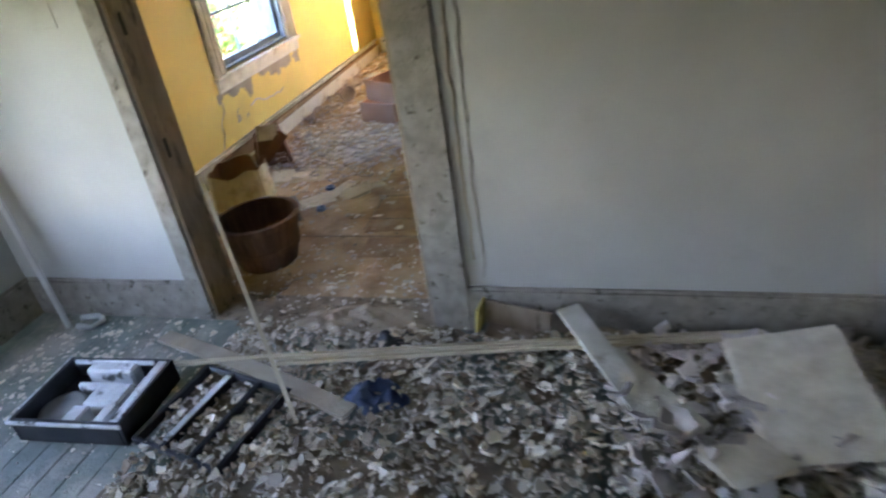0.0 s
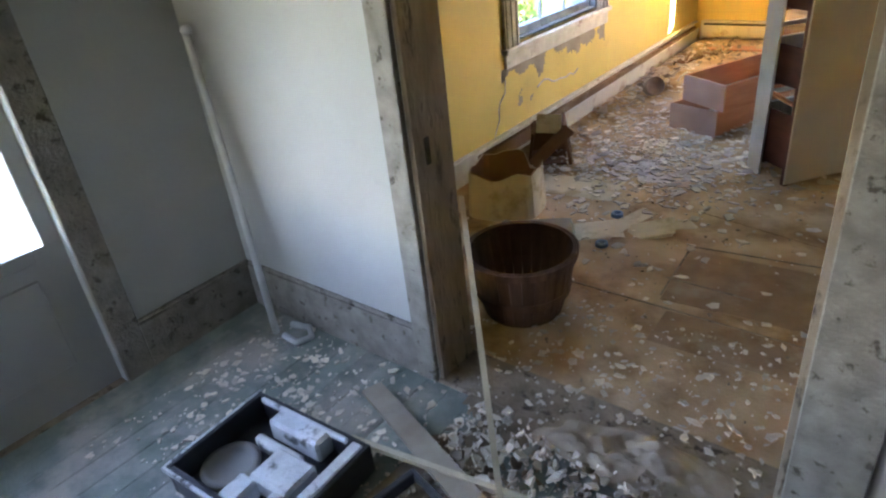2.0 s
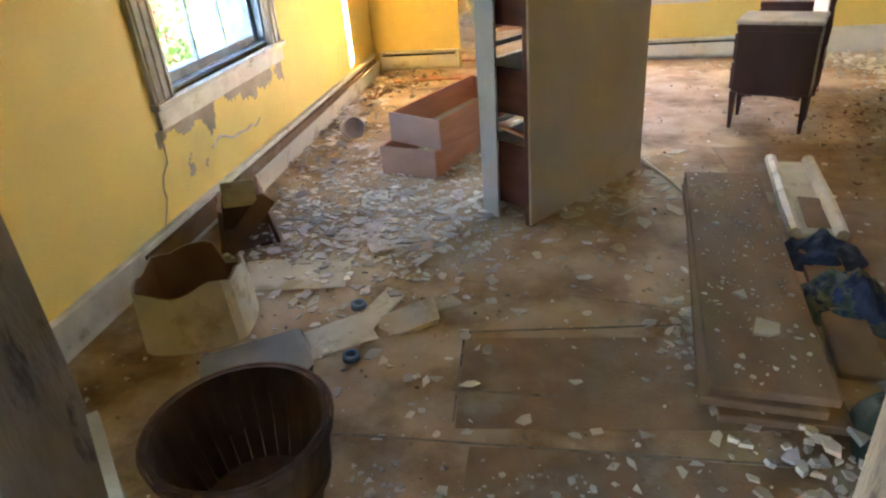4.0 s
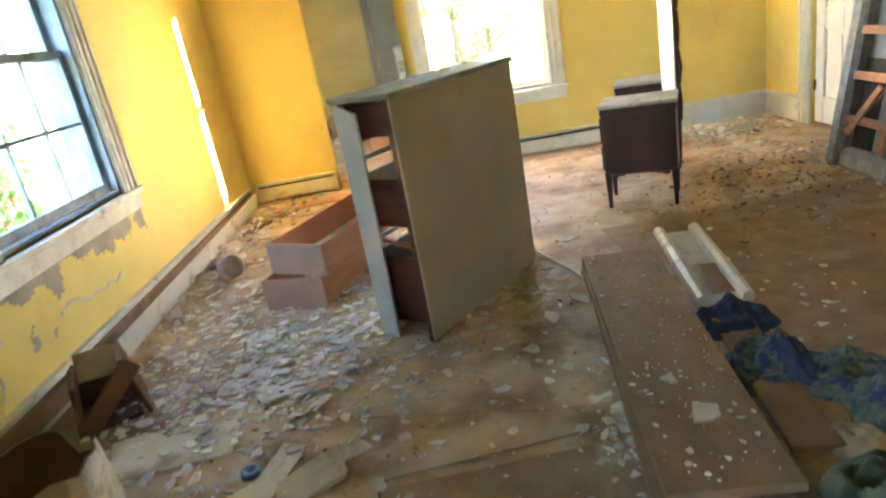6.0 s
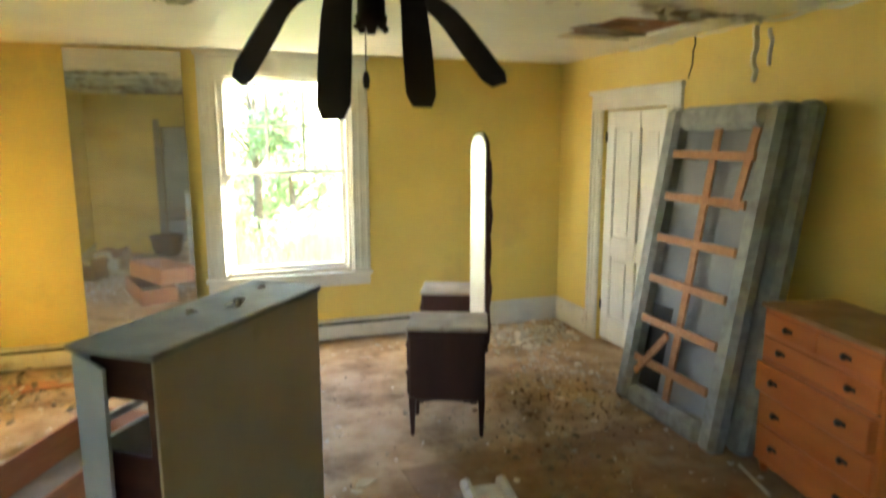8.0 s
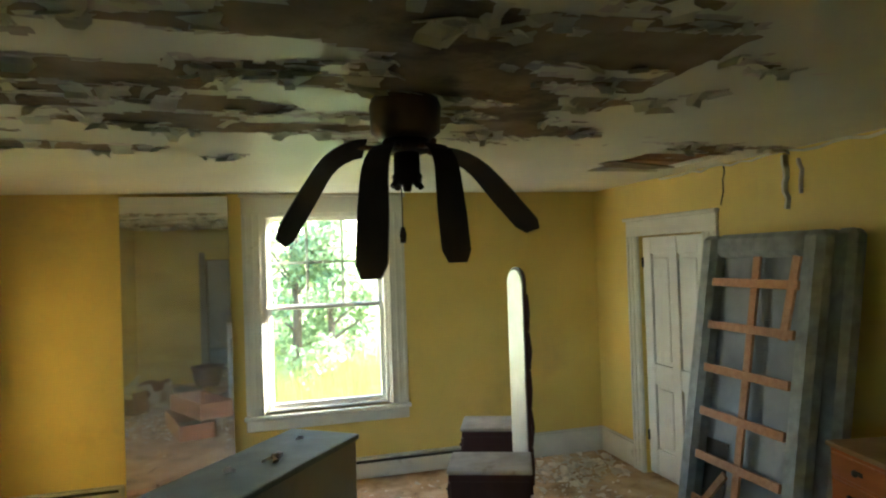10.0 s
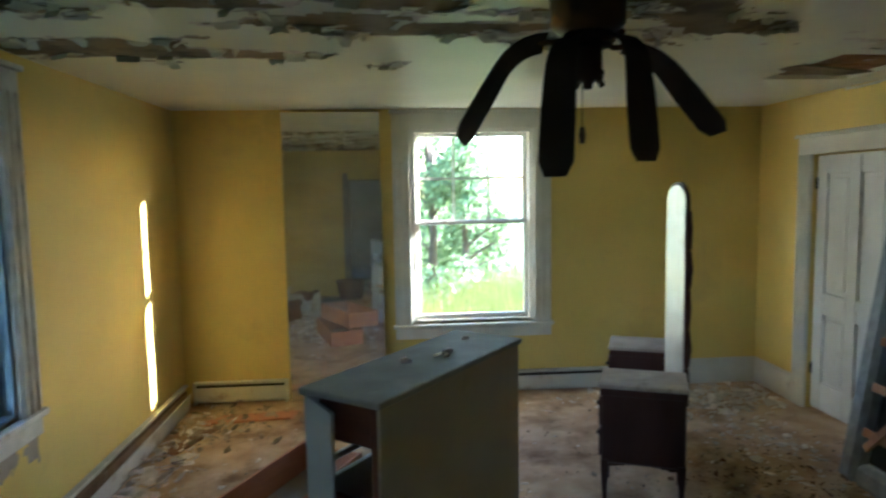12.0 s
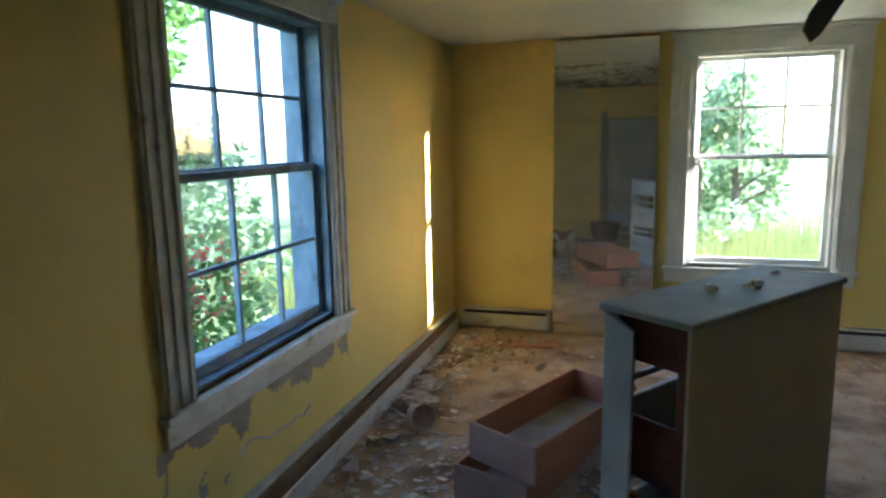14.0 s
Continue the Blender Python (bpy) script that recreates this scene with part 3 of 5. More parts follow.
# ---- dresser with missing end, drawers beside it ----
F_, L_, B_ = Vector((-1.178, 4.25, 0)), Vector((-1.46, 4.62, 0)), Vector((-0.55, 5.08, 0))
axd = (B_ - F_).normalized()
dr = thing("dresser", Matrix.Translation(F_) @ Matrix.Rotation(math.atan2(axd.y, axd.x), 4, "Z"), "tall dresser, bare tan back, one end torn open, no drawers", "dresser")
DL, DD, DH = 1.04, 0.34, 1.205      # the back runs along +x from F_, the depth along +y
part("back_panel", span((0, 0, 0.02), (DL, 0.012, DH - 0.025), 0.002), M_BOARD, dr, "plain tan hardboard back")
part("top", span((-0.015, -0.012, DH - 0.025), (DL + 0.015, DD + 0.015, DH), 0.005), M_DRTOP, dr, "dusty grey top")
part("end_panel", span((DL - 0.018, 0.012, 0.0), (DL, DD, DH - 0.025), 0.002), M_DRWHITE, dr)
bm = bmesh.new()
v = [bm.verts.new(c) for c in ((0, DD, 0), (0, DD, DH - 0.03), (0, DD - 0.125, DH - 0.08), (0, DD - 0.11, 0))]
f = bm.faces.new(v)
r = bmesh.ops.extrude_face_region(bm, geom=[f])
bmesh.ops.translate(bm, vec=(0.016, 0, 0), verts=[e for e in r["geom"] if isinstance(e, bmesh.types.BMVert)])
bmesh.ops.recalc_face_normals(bm, faces=bm.faces)
part("broken_end_board", bm, M_DRWHITE, dr, "pale blue-white board left of the torn end")
for x in (0.017, DL - 0.06):
    part("front_stile", span((x, DD - 0.02, 0), (x + 0.04, DD, DH - 0.026), 0.002), M_DRWHITE, dr)
for z in (0.03, 0.5, 0.9, DH - 0.04):
    part("front_rail", span((0.06, DD - 0.02, z - 0.012), (DL - 0.06, DD - 0.001, z + 0.012), 0.002), M_DRWHITE, dr)
for z0, z1 in ((0.08, 0.42), (0.58, 0.81), (1.01, 1.16)):
    kept = part("kept_drawer", span((0.06, DD - 0.02, z0 - 0.02), (DL - 0.06, DD + 0.004, z1 + 0.02), 0.004), M_DRWHITE, dr, "white painted drawer still in place")
    part("drawer_side", span((0.05, 0.05, z0), (0.064, DD - 0.021, z1), 0.002), M_REDWOOD, kept)
    part("drawer_side", span((DL - 0.074, 0.05, z0), (DL - 0.06, DD - 0.021, z1), 0.002), M_REDWOOD, kept)
    part("drawer_back", span((0.064, 0.05, z0), (DL - 0.074, 0.062, z1 - 0.01), 0.002), M_REDWOOD, kept)
    part("drawer_base", span((0.064, 0.062, z0 + 0.01), (DL - 0.074, DD - 0.021, z0 + 0.018)), M_DRAWERBED, kept)
    for y0, y1 in ((0.014, 0.05), (DD - 0.06, DD - 0.022)):
        part("drawer_runner", span((0.018, y0, z0 - 0.024), (DL - 0.02, y1, z0 - 0.002), 0.002), M_REDWOOD, dr)
part("split_runner", box_bm((0.03, 0.26, 0.016), (0, 0, 0), 0.002), M_DRAWERWOOD, dr, "loose pale runner").matrix_basis = pose(0.05, 0.17, 0.5, 9, 0, 0)
part("post", span((0.012, 0.013, 0), (0.045, 0.05, DH - 0.026), 0.002), M_REDWOOD, dr)


def drawer(m, label, h=0.19):
    """An open dovetailed drawer, long along its x."""
    d = thing("drawer", m, label, "drawer", "drawers pulled from the dresser")
    Lx, Wy, t = 0.95, 0.4, 0.014
    part("base", span((t, t, 0.012), (Lx - t, Wy - t, 0.018)), M_DRAWERBED, d)
    part("side", span((0, 0, 0), (Lx, t, h), 0.002), M_DRAWERWOOD, d)
    part("side", span((0, Wy - t, 0), (Lx, Wy, h), 0.002), M_DRAWERWOOD, d)
    part("front", span((-0.008, 0, 0), (t - 0.008, Wy, h + 0.004), 0.002), M_DRAWERFRONT, d, "pinkish bare end board")
    part("back", span((Lx - t, t, 0), (Lx, Wy - t, h - 0.01), 0.002), M_DRAWERWOOD, d)
    return d


drawer(pose(-1.8, 4.93, 0.004, 0, 0, 73), "orange-brown wooden drawer lying on the floor")
drawer(pose(-1.76, 4.93, 0.2, 1.5, -1.2, 63), "orange-brown empty drawer stacked on another")

# ---- vanity with tall arched mirror ----
vn = thing("vanity_table", Matrix.Translation((0.1, 5.85, 0)) @ Matrix.Rotation(math.radians(-22), 4, "Z"), "dark mahogany kneehole vanity with dusty pedestals and arched mirror", "vanity table")


def pedestal(y):
    p = part("pedestal", span((0.0, y + 0.005, 0.24), (0.48, y + 0.355, 0.70), 0.008), M_VANITY, vn)
    bm = span((-0.015, y - 0.012, 0.70), (0.495, y + 0.37, 0.725), 0.006)
    part("pedestal_top", bm, M_VANTOP, p, "dust-covered chipped top")
    part("frieze", span((-0.006, y - 0.003, 0.655), (0.486, y + 0.362, 0.695), 0.004), M_VANITY, p)
    for k in range(2):
        z = 0.27 + 0.19 * k
        dwr = part("drawer_front", span((-0.016, y + 0.03, z), (0.0, y + 0.33, z + 0.175), 0.004), M_VANITY, p)
        part("knob", lathe_bm([(0.0, 0.0), (0.012, 0.005), (0.014, 0.02), (0.0, 0.028)], 10), M_KNOB, dwr, smooth=True).matrix_basis = pose(-0.016, y + 0.18, z + 0.09, 0, -90, 0)
    bm = bmesh.new()
    for i in range(9):
        span((0.05 + 0.042 * i, y, 0.225 + 0.02 * math.sin(math.pi * i / 8) ), (0.05 + 0.042 * i + 0.043, y + 0.012, 0.242), 0, bm)
    part("skirt", bm, M_VANITY, p)
    for x in (0.0, 0.44):
        for yy in (y + 0.0, y + 0.315):
            bm = bmesh.new()
            bmesh.ops.create_cone(bm, cap_ends=True, segments=4, radius1=0.016, radius2=0.032, depth=0.26, matrix=pose(x + 0.02, yy + 0.02, 0.13, 0, 0, 45))
            part("leg", bm, M_VANITY, vn)


pedestal(0.0)
pedestal(0.95)
part("low_shelf", span((0.03, 0.355, 0.42), (0.47, 0.955, 0.45), 0.006), M_VANTOP, vn)
part("shelf_apron", span((0.03, 0.356, 0.36), (0.05, 0.954, 0.42), 0.003), M_VANITY, vn)
# the mirror stands at the back edge, facing across the table
def arch(y0, y1, z0, z1, x0, x1):
    bm = bmesh.new()
    prof = [(y0, z0), (y1, z0)]
    c, rad = (y0 + y1) / 2, (y1 - y0) / 2
    for k in range(13):
        a = math.pi * k / 12
        prof.append((c + rad * math.cos(a), z1 - rad * 0.7 + rad * 0.7 * math.sin(a)))
    f = bm.faces.new([bm.verts.new((x0, y, z)) for y, z in prof])
    r = bmesh.ops.extrude_face_region(bm, geom=[f])
    bmesh.ops.translate(bm, vec=(x1 - x0, 0, 0), verts=[e for e in r["geom"] if isinstance(e, bmesh.types.BMVert)])
    bmesh.ops.recalc_face_normals(bm, faces=bm.faces)
    return bm


mir = part("mirror_frame", arch(-0.15, 0.15, 0.44, 1.92, 0.0, 0.02), M_VANITY, vn)
mir.matrix_basis = pose(0.43, 0.52, 0, 0, 0, 21)
part("mirror_glass", arch(-0.138, 0.138, 0.5, 1.9, -0.008, -0.001), M_DUSTMIRROR, mir, "tall arched dusty silvered glass")
for i in range(5):
    z = 0.5 + 0.25 * i
    part("carved_edge", tube_bm([(0.022, -0.14, z), (0.03 + 0.008 * (i % 2), -0.14, z + 0.12), (0.022, -0.14, z + 0.24)], 0.012, 6), M_VANITY, mir)

# ---- box springs leaning on the side wall ----
def box_spring(m, label, slats):
    b = thing("box_spring", m, label, "box spring", "box springs leaning on the wall")
    Wb, Hb, tb, rim = 1.04, 2.12, 0.13, 0.15
    for nm, lo, hi in (("border", (0, 0, 0), (rim, tb, Hb)), ("border", (Wb - rim, 0, 0), (Wb, tb, Hb)), ("border", (rim, 0, 0), (Wb - rim, tb, rim)), ("border", (rim, 0, Hb - rim), (Wb - rim, tb, Hb))):
        part(nm, span(lo, hi, 0.035), M_TICK, b, "grey torn ticking")
    part("liner", span((rim, tb - 0.03, rim), (Wb - rim, tb - 0.01, Hb - rim)), M_LINER, b, "grey lining cloth")
    if slats:
        part("long_slat", span((Wb / 2 - 0.03, 0.035, rim), (Wb / 2 + 0.03, 0.055, Hb - rim), 0.003), M_SLAT, b)
        for k in range(6):
            z = 0.32 + 0.29 * k
            part("cross_slat", span((rim, 0.012, z), (Wb - rim, 0.034, z + 0.055), 0.003), M_SLAT, b)
        s1 = part("loose_slat", box_bm((0.05, 0.02, 0.42), (0, 0, 0), 0.003), M_SLAT, b)
        s1.matrix_basis = pose(0.34, 0.0, 0.42, 0, 38, 0)
        s2 = part("loose_slat", box_bm((0.06, 0.02, 0.5), (0, 0, 0), 0.003), M_SLAT, b)
        s2.matrix_basis = pose(Wb - 0.2, 0.02, Hb - 0.4, 0, 6, 0)
        part("dark_cloth", span((rim, tb - 0.035, rim), (0.36, tb - 0.031, 0.75)), M_DARK, b)
    return b


lean = math.degrees(math.atan2(0.34, 2.09))
box_spring(pose(1.72, 6.03, 0.0, 0, 0, -90.5) @ pose(0, 0, 0, -lean, 0, 0), "grey box spring on edge, underside slats bare", True)
box_spring(pose(1.87, 5.95, 0.0, 0, 0, -90.5) @ pose(0, 0, 0, -lean + 0.4, 0, 0), "second grey box spring leaning behind another", False)

# ---- orange chest of drawers ----
ch = thing("chest_of_drawers", pose(1.88, 4.83, 0) @ pose(0, 0, 0, 0, 0, -101), "glossy orange maple chest of drawers with black knobs", "chest of drawers")
CW, CD, CH = 0.86, 0.44, 0.98
part("carcass", span((0, 0.0, 0.08), (CW, CD, CH - 0.025), 0.004), M_CHEST, ch)
part("top", span((-0.015, -0.02, CH - 0.025), (CW + 0.015, CD, CH), 0.006), M_CHESTTOP, ch, "dusty top")
rows = [(0.1, 0.2, 1, 0), (0.3, 0.18, 1, 0), (0.49, 0.18, 1, 1), (0.68, 0.13, 1, 0), (0.82, 0.125, 2, 0)]
for z, h, n, off in rows:
    for i in range(n):
        x0, x1 = 0.02 + (CW - 0.04) / n * i + 0.004, 0.02 + (CW - 0.04) / n * (i + 1) - 0.004
        d = part("drawer_front", span((x0, -0.018 - 0.03 * off, z), (x1, 0.002, z + h - 0.012), 0.005), M_CHEST, ch)
        for kx in ((x0 + x1) / 2,) if n == 2 else (x0 + 0.16, x1 - 0.16):
            part("pull_plate", box_bm((0.062, 0.005, 0.024), (kx, -0.0205 - 0.03 * off, z + h / 2 - 0.004), 0.002), M_KNOB, d, "black pull plate")
            k = part("knob", lathe_bm([(0.0, 0.0), (0.008, 0.0), (0.008, 0.012), (0.019, 0.018), (0.016, 0.028), (0.0, 0.031)], 12), M_KNOB, d, "black knob", True)
            k.matrix_basis = pose(kx, -0.018 - 0.03 * off, z + h / 2, 90, 0, 0)
# near-black strip paints the shade in the gap between two drawer rows
part("gap_shadow_board", span((0.02, -0.004, 0.672), (CW - 0.02, 0.001, 0.684)), M_DARK, ch)
for x in (0.02, CW - 0.07):
    for y in (0.0, CD - 0.07):
        bm = lathe_bm([(0.0, 0.0), (0.022, 0.0), (0.034, 0.05), (0.036, 0.08), (0.0, 0.08)], 12)
        f = part("foot", bm, M_CHEST, ch, "", True)
        f.matrix_basis = pose(x + 0.03, y + 0.035, 0)
part("plinth", span((0.0, -0.008, 0.07), (CW, 0.0, 0.1), 0.003), M_CHEST, ch)

# ---- ceiling fan with drooping blades ----
fan = thing("ceiling_fan", pose(-0.385, 4.56, H), "dark ceiling fan with warped drooping blades", "ceiling fan")
part("canopy", lathe_bm([(0.0, 0.0), (0.13, 0.0), (0.14, -0.03), (0.135, -0.13), (0.1, -0.16), (0.0, -0.16)], 28), M_FANBODY, fan, "bronze motor housing", True)
part("rotor", lathe_bm([(0.0, -0.161), (0.09, -0.161), (0.1, -0.19), (0.08, -0.21), (0.0, -0.21)], 24), M_FAN, fan, "", True)
part("switch_housing", lathe_bm([(0.0, -0.211), (0.05, -0.211), (0.052, -0.29), (0.06, -0.3), (0.055, -0.33), (0.02, -0.335), (0.015, -0.36), (0.0, -0.36)], 20), M_FAN, fan, "", True)
for i in range(4):
    a = math.tau * i / 4 + 0.4
    part("light_socket", tube_bm([(0.04 * math.cos(a), 0.04 * math.sin(a), -0.31), (0.07 * math.cos(a), 0.07 * math.sin(a), -0.345)], 0.012, 8), M_FAN, fan)


def blade(az, out, drop, twist, ramp=2.2):
    """A blade sagging from its bracket: a thin curved board with a clipped tip."""
    bm = bmesh.new()
    N = 12
    rows_ = []
    for i in range(N + 1):
        u = i / N
        ang = min(1.0, u * ramp) * math.radians(drop)
        if i == 0:
            p = Vector((0.17, 0, -0.2))
        else:
            p = p + Vector((math.cos(ang), 0, -math.sin(ang))) * (out / N)
        w = 0.043 + 0.019 * min(1, u * 1.6)
        if i == N:
            w *= 0.62
        nrm = Vector((math.sin(ang), 0, math.cos(ang)))
        side = Vector((0, 1, 0)) * math.cos(twist) + nrm * math.sin(twist)
        nn = nrm * math.cos(twist) - Vector((0, 1, 0)) * math.sin(twist)
        rows_.append([bm.verts.new(p + side * w * s + nn * 0.003 * q) for s, q in ((-1, 1), (1, 1), (1, -1), (-1, -1))])
    for a, b in zip(rows_, rows_[1:]):
        for k in range(4):
            bm.faces.new((a[k], a[(k + 1) % 4], b[(k + 1) % 4], b[k]))
    bm.faces.new(rows_[0])
    bm.faces.new(rows_[-1])
    bmesh.ops.recalc_face_normals(bm, faces=bm.faces)
    o = part("blade", bm, M_FAN, fan)
    o.matrix_basis = pose(0, 0, 0, 0, 0, az)
    br = part("blade_bracket", tube_bm([(0.07, 0, -0.19), (0.12, 0.015, -0.2), (0.2, 0, -0.196)], 0.011, 8), M_FANBODY, o)


blade(190, 0.5, 58, 0.75)
blade(237, 0.57, 82, 0.1)
blade(288, 0.5, 82, -0.05, 2.6)
blade(16, 0.56, 43, -0.3)
part("pull_chain", tube_bm([(-0.03, -0.03, -0.35), (-0.03, -0.03, -0.5)], 0.002, 6), M_FAN, fan)
part("pull_knob", lathe_bm([(0.0, -0.5), (0.008, -0.5), (0.014, -0.53), (0.01, -0.56), (0.0, -0.562)], 10), M_FAN, fan, "", True).matrix_basis = pose(-0.03, -0.03, 0)

# ---- loose surfaces: shapes made by noise ----
rnd = random.Random(7)


def flakes(name, count, place, size, material, label, category, thick=0.004, tilt=0.25, kind="stuff", base=0.0, lift=0.0):
    """Many irregular chips lying where place() puts them, joined as one stuff object."""
    verts, faces = [], []
    for _ in range(count):
        px, py = place()
        s = size[0] + (size[1] - size[0]) * rnd.random() ** 2.2
        n = rnd.choice((3, 4, 5, 5, 6))
        a0 = rnd.random() * math.tau
        st = rnd.uniform(0.55, 1.0)
        e = Euler((rnd.uniform(-tilt, tilt), rnd.uniform(-tilt, tilt), a0))
        z0 = base + lift * rnd.random() + s * tilt * 0.3
        i0 = len(verts)
        ring = [(s * rnd.uniform(0.35, 1.2) * math.cos(math.tau * k / n), st * s * rnd.uniform(0.35, 1.2) * math.sin(math.tau * k / n)) for k in range(n)]
        t = thick * rnd.uniform(0.6, 1.6)
        for z in (0, t):
            for x, y in ring:
                v = Vector((x, y, z))
                v.rotate(e)
                verts.append((px + v.x, py + v.y, max(z0 + v.z, base + 0.001)))
        faces.append([i0 + n + k for k in range(n)])
        for k in range(n):
            faces.append([i0 + k, i0 + (k + 1) % n, i0 + n + (k + 1) % n, i0 + n + k])
    me = bpy.data.meshes.new(name)
    me.from_pydata(verts, [], faces)
    me.materials.append(material)
    return tagged(new(name, me), label, category, kind=kind)


def within(x0, x1, y0, y1):
    return lambda: (rnd.uniform(x0, x1), rnd.uniform(y0, y1))


def heap(cx, cy, sx, sy):
    def f():
        while True:
            x, y = rnd.gauss(cx, sx), rnd.gauss(cy, sy)
            if X0 + 0.1 < x < X1 - 0.1 and y < Y1 - 0.1:
                return x, y
    return f


def patch(name, u0, u1, v0, v1, step, inside, to_world, material, label, category, kind="structure"):
    """A thin ragged-edged layer: the cells of a grid for which inside(u, v) holds, corners jittered."""
    nu, nv = int((u1 - u0) / step), int((v1 - v0) / step)
    idx, verts, faces = {}, [], []

    def vert(i, j):
        if (i, j) not in idx:
            u, v = u0 + i * step, v0 + j * step
            du = noise.noise(Vector((u * 23, v * 23, 1.7))) * step * 0.8
            dv = noise.noise(Vector((u * 23, v * 23, 9.1))) * step * 0.8
            idx[(i, j)] = len(verts)
            verts.append(to_world(u + du, v + dv))
        return idx[(i, j)]

    for i in range(nu):
        for j in range(nv):
            if inside(u0 + (i + 0.5) * step, v0 + (j + 0.5) * step):
                faces.append((vert(i, j), vert(i + 1, j), vert(i + 1, j + 1), vert(i, j + 1)))
    me = bpy.data.meshes.new(name)
    me.from_pydata(verts, [], faces)
    me.materials.append(material)
    return tagged(new(name, me), label, category, kind=kind)


def bareness(x, y):
    """How far the ceiling paint has gone: above 0 the board shows."""
    n = noise.fractal(Vector((x * 0.9, y * 2.6, 0.3)), 0.8, 2.1, 6)
    band = math.exp(-((y - 5.25) / 0.42) ** 2) * (0.42 if x < -0.1 else -0.05)
    near = max(0.0, min(1.0, (4.75 - y) / 0.5)) * (0.55 if x < 0.5 else 0.12 - 0.2 * min(1, x - 0.5))
    fanrim = 0.4 * math.exp(-(((x + 0.4) / 0.5) ** 2 + ((y - 4.7) / 0.25) ** 2))
    return n * 0.75 + band + near + fanrim - 0.36 - max(0, y - 5.85) * 1.2


patch("ceiling_bare_board", X0 + 0.02, X1 - 0.02, Y0 + 0.05, 7.4, 0.028, lambda x, y: bareness(x, y) > 0 and not (HOLE[0] - 0.02 < x < HOLE[1] + 0.02 and HOLE[2] - 0.02 < y < HOLE[3] + 0.02), lambda x, y: (x, y, H - 0.004), M_BARE, "brown ceiling board where paint has peeled", "ceiling")
patch("ceiling_grey_layer", X0 + 0.02, X1 - 0.02, Y0 + 0.05, 7.4, 0.028, lambda x, y: -0.085 < bareness(x, y) <= 0.02 and noise.noise(Vector((x * 5, y * 9, 4))) > -0.12, lambda x, y: (x, y, H - 0.0025), M_GREYCHIP, "grey undercoat at the edges of peeled paint", "ceiling")

# curled paint hanging at the edges of the bare board
verts, faces = [], []
tries = 0
while len(faces) < 6 * 520 and tries < 60000:
    tries += 1
    x, y = rnd.uniform(X0 + 0.1, X1 - 0.1), rnd.uniform(Y0 + 0.2, 6.3)
    if abs(bareness(x, y)) > 0.035:
        continue
    g = Vector((bareness(x + 0.02, y) - bareness(x - 0.02, y), bareness(x, y + 0.02) - bareness(x, y - 0.02), 0))
    if g.length < 1e-5:
        continue
    g.normalize()
    side = Vector((-g.y, g.x, 0))
    w, ln, curl = rnd.uniform(0.015, 0.07), rnd.uniform(0.03, 0.1), rnd.uniform(0.5, 1.7)
    p = Vector((x, y, H - 0.005))
    i0 = len(verts)
    for k in range(4):
        a = curl * k / 3
        ww = w * (1 - 0.25 * k * rnd.random())
        verts += [tuple(p - side * ww), tuple(p + side * ww)]
        p = p + (g * math.cos(a) - Vector((0, 0, 1)) * math.sin(a)) * ln / 3
    for k in range(3):
        q = i0 + 2 * k
        faces.append((q, q + 1, q + 3, q + 2))
        faces.append((q + 2, q + 3, q + 1, q))
faces = [f for k, f in enumerate(faces) if k % 2 == 0]
me = bpy.data.meshes.new("hanging_paint")
me.from_pydata(verts, [], faces)
me.materials.append(M_FLAKE)
hp = tagged(new("hanging_paint", me), "curled white paint flakes hanging from the ceiling", "paint flakes", kind="stuff")
md = hp.modifiers.new("thick", "SOLIDIFY")
md.thickness = 0.0015

# lath in the ceiling hole
for i in range(6):
    y = HOLE[2] - 0.03 + 0.16 * i
    solid("lath", box_bm((0.8, 0.12, 0.012), (1.77, y, H + 0.045 + 0.004 * (i % 2)), 0.002), M_SLAT, "old brown wooden lath in the ceiling hole", "lath", group="laths in the ceiling hole")
solid("torn_ceiling_board", box_bm((0.5, 0.3, 0.01), (0, 0, 0), 0.002), M_BARE, "torn ceiling board sagging at the hole", "ceiling board").matrix_world = pose(1.6, 6.14, H - 0.014, 5, 3, 8)

# broken plaster under the side window and along the walls
def under_sill(y, z):
    n = noise.fractal(Vector((y * 2.4, z * 2.4, 5.5)), 0.9, 2.0, 5)
    top = 0.65
    return z < top and n * 0.45 + 0.27 - (top - z) * 1.5 - 0.1 * abs(y - 4.7) > 0


patch("bare_plaster", 4.0, 5.65, 0.22, 0.72, 0.018, under_sill, lambda y, z: (X0 + 0.003, y, z), M_BAREPL, "bare grey plaster where paint broke away", "wall")


def crack(name, points, material, label, r=0.006):
    bm = tube_bm(points, [r * (0.5 + 1.0 * abs(math.sin(3.1 * i + 1))) for i in range(len(points))], 5)
    return solid(name, bm, material, label, "crack", "structure")


def wander(a, b, n, amp):
    a, b = Vector(a), Vector(b)
    out = []
    for i in range(n + 1):
        p = a.lerp(b, i / n)
        out.append(tuple(p + Vector((0, rnd.uniform(-amp, amp), rnd.uniform(-amp, amp)))))
    return out


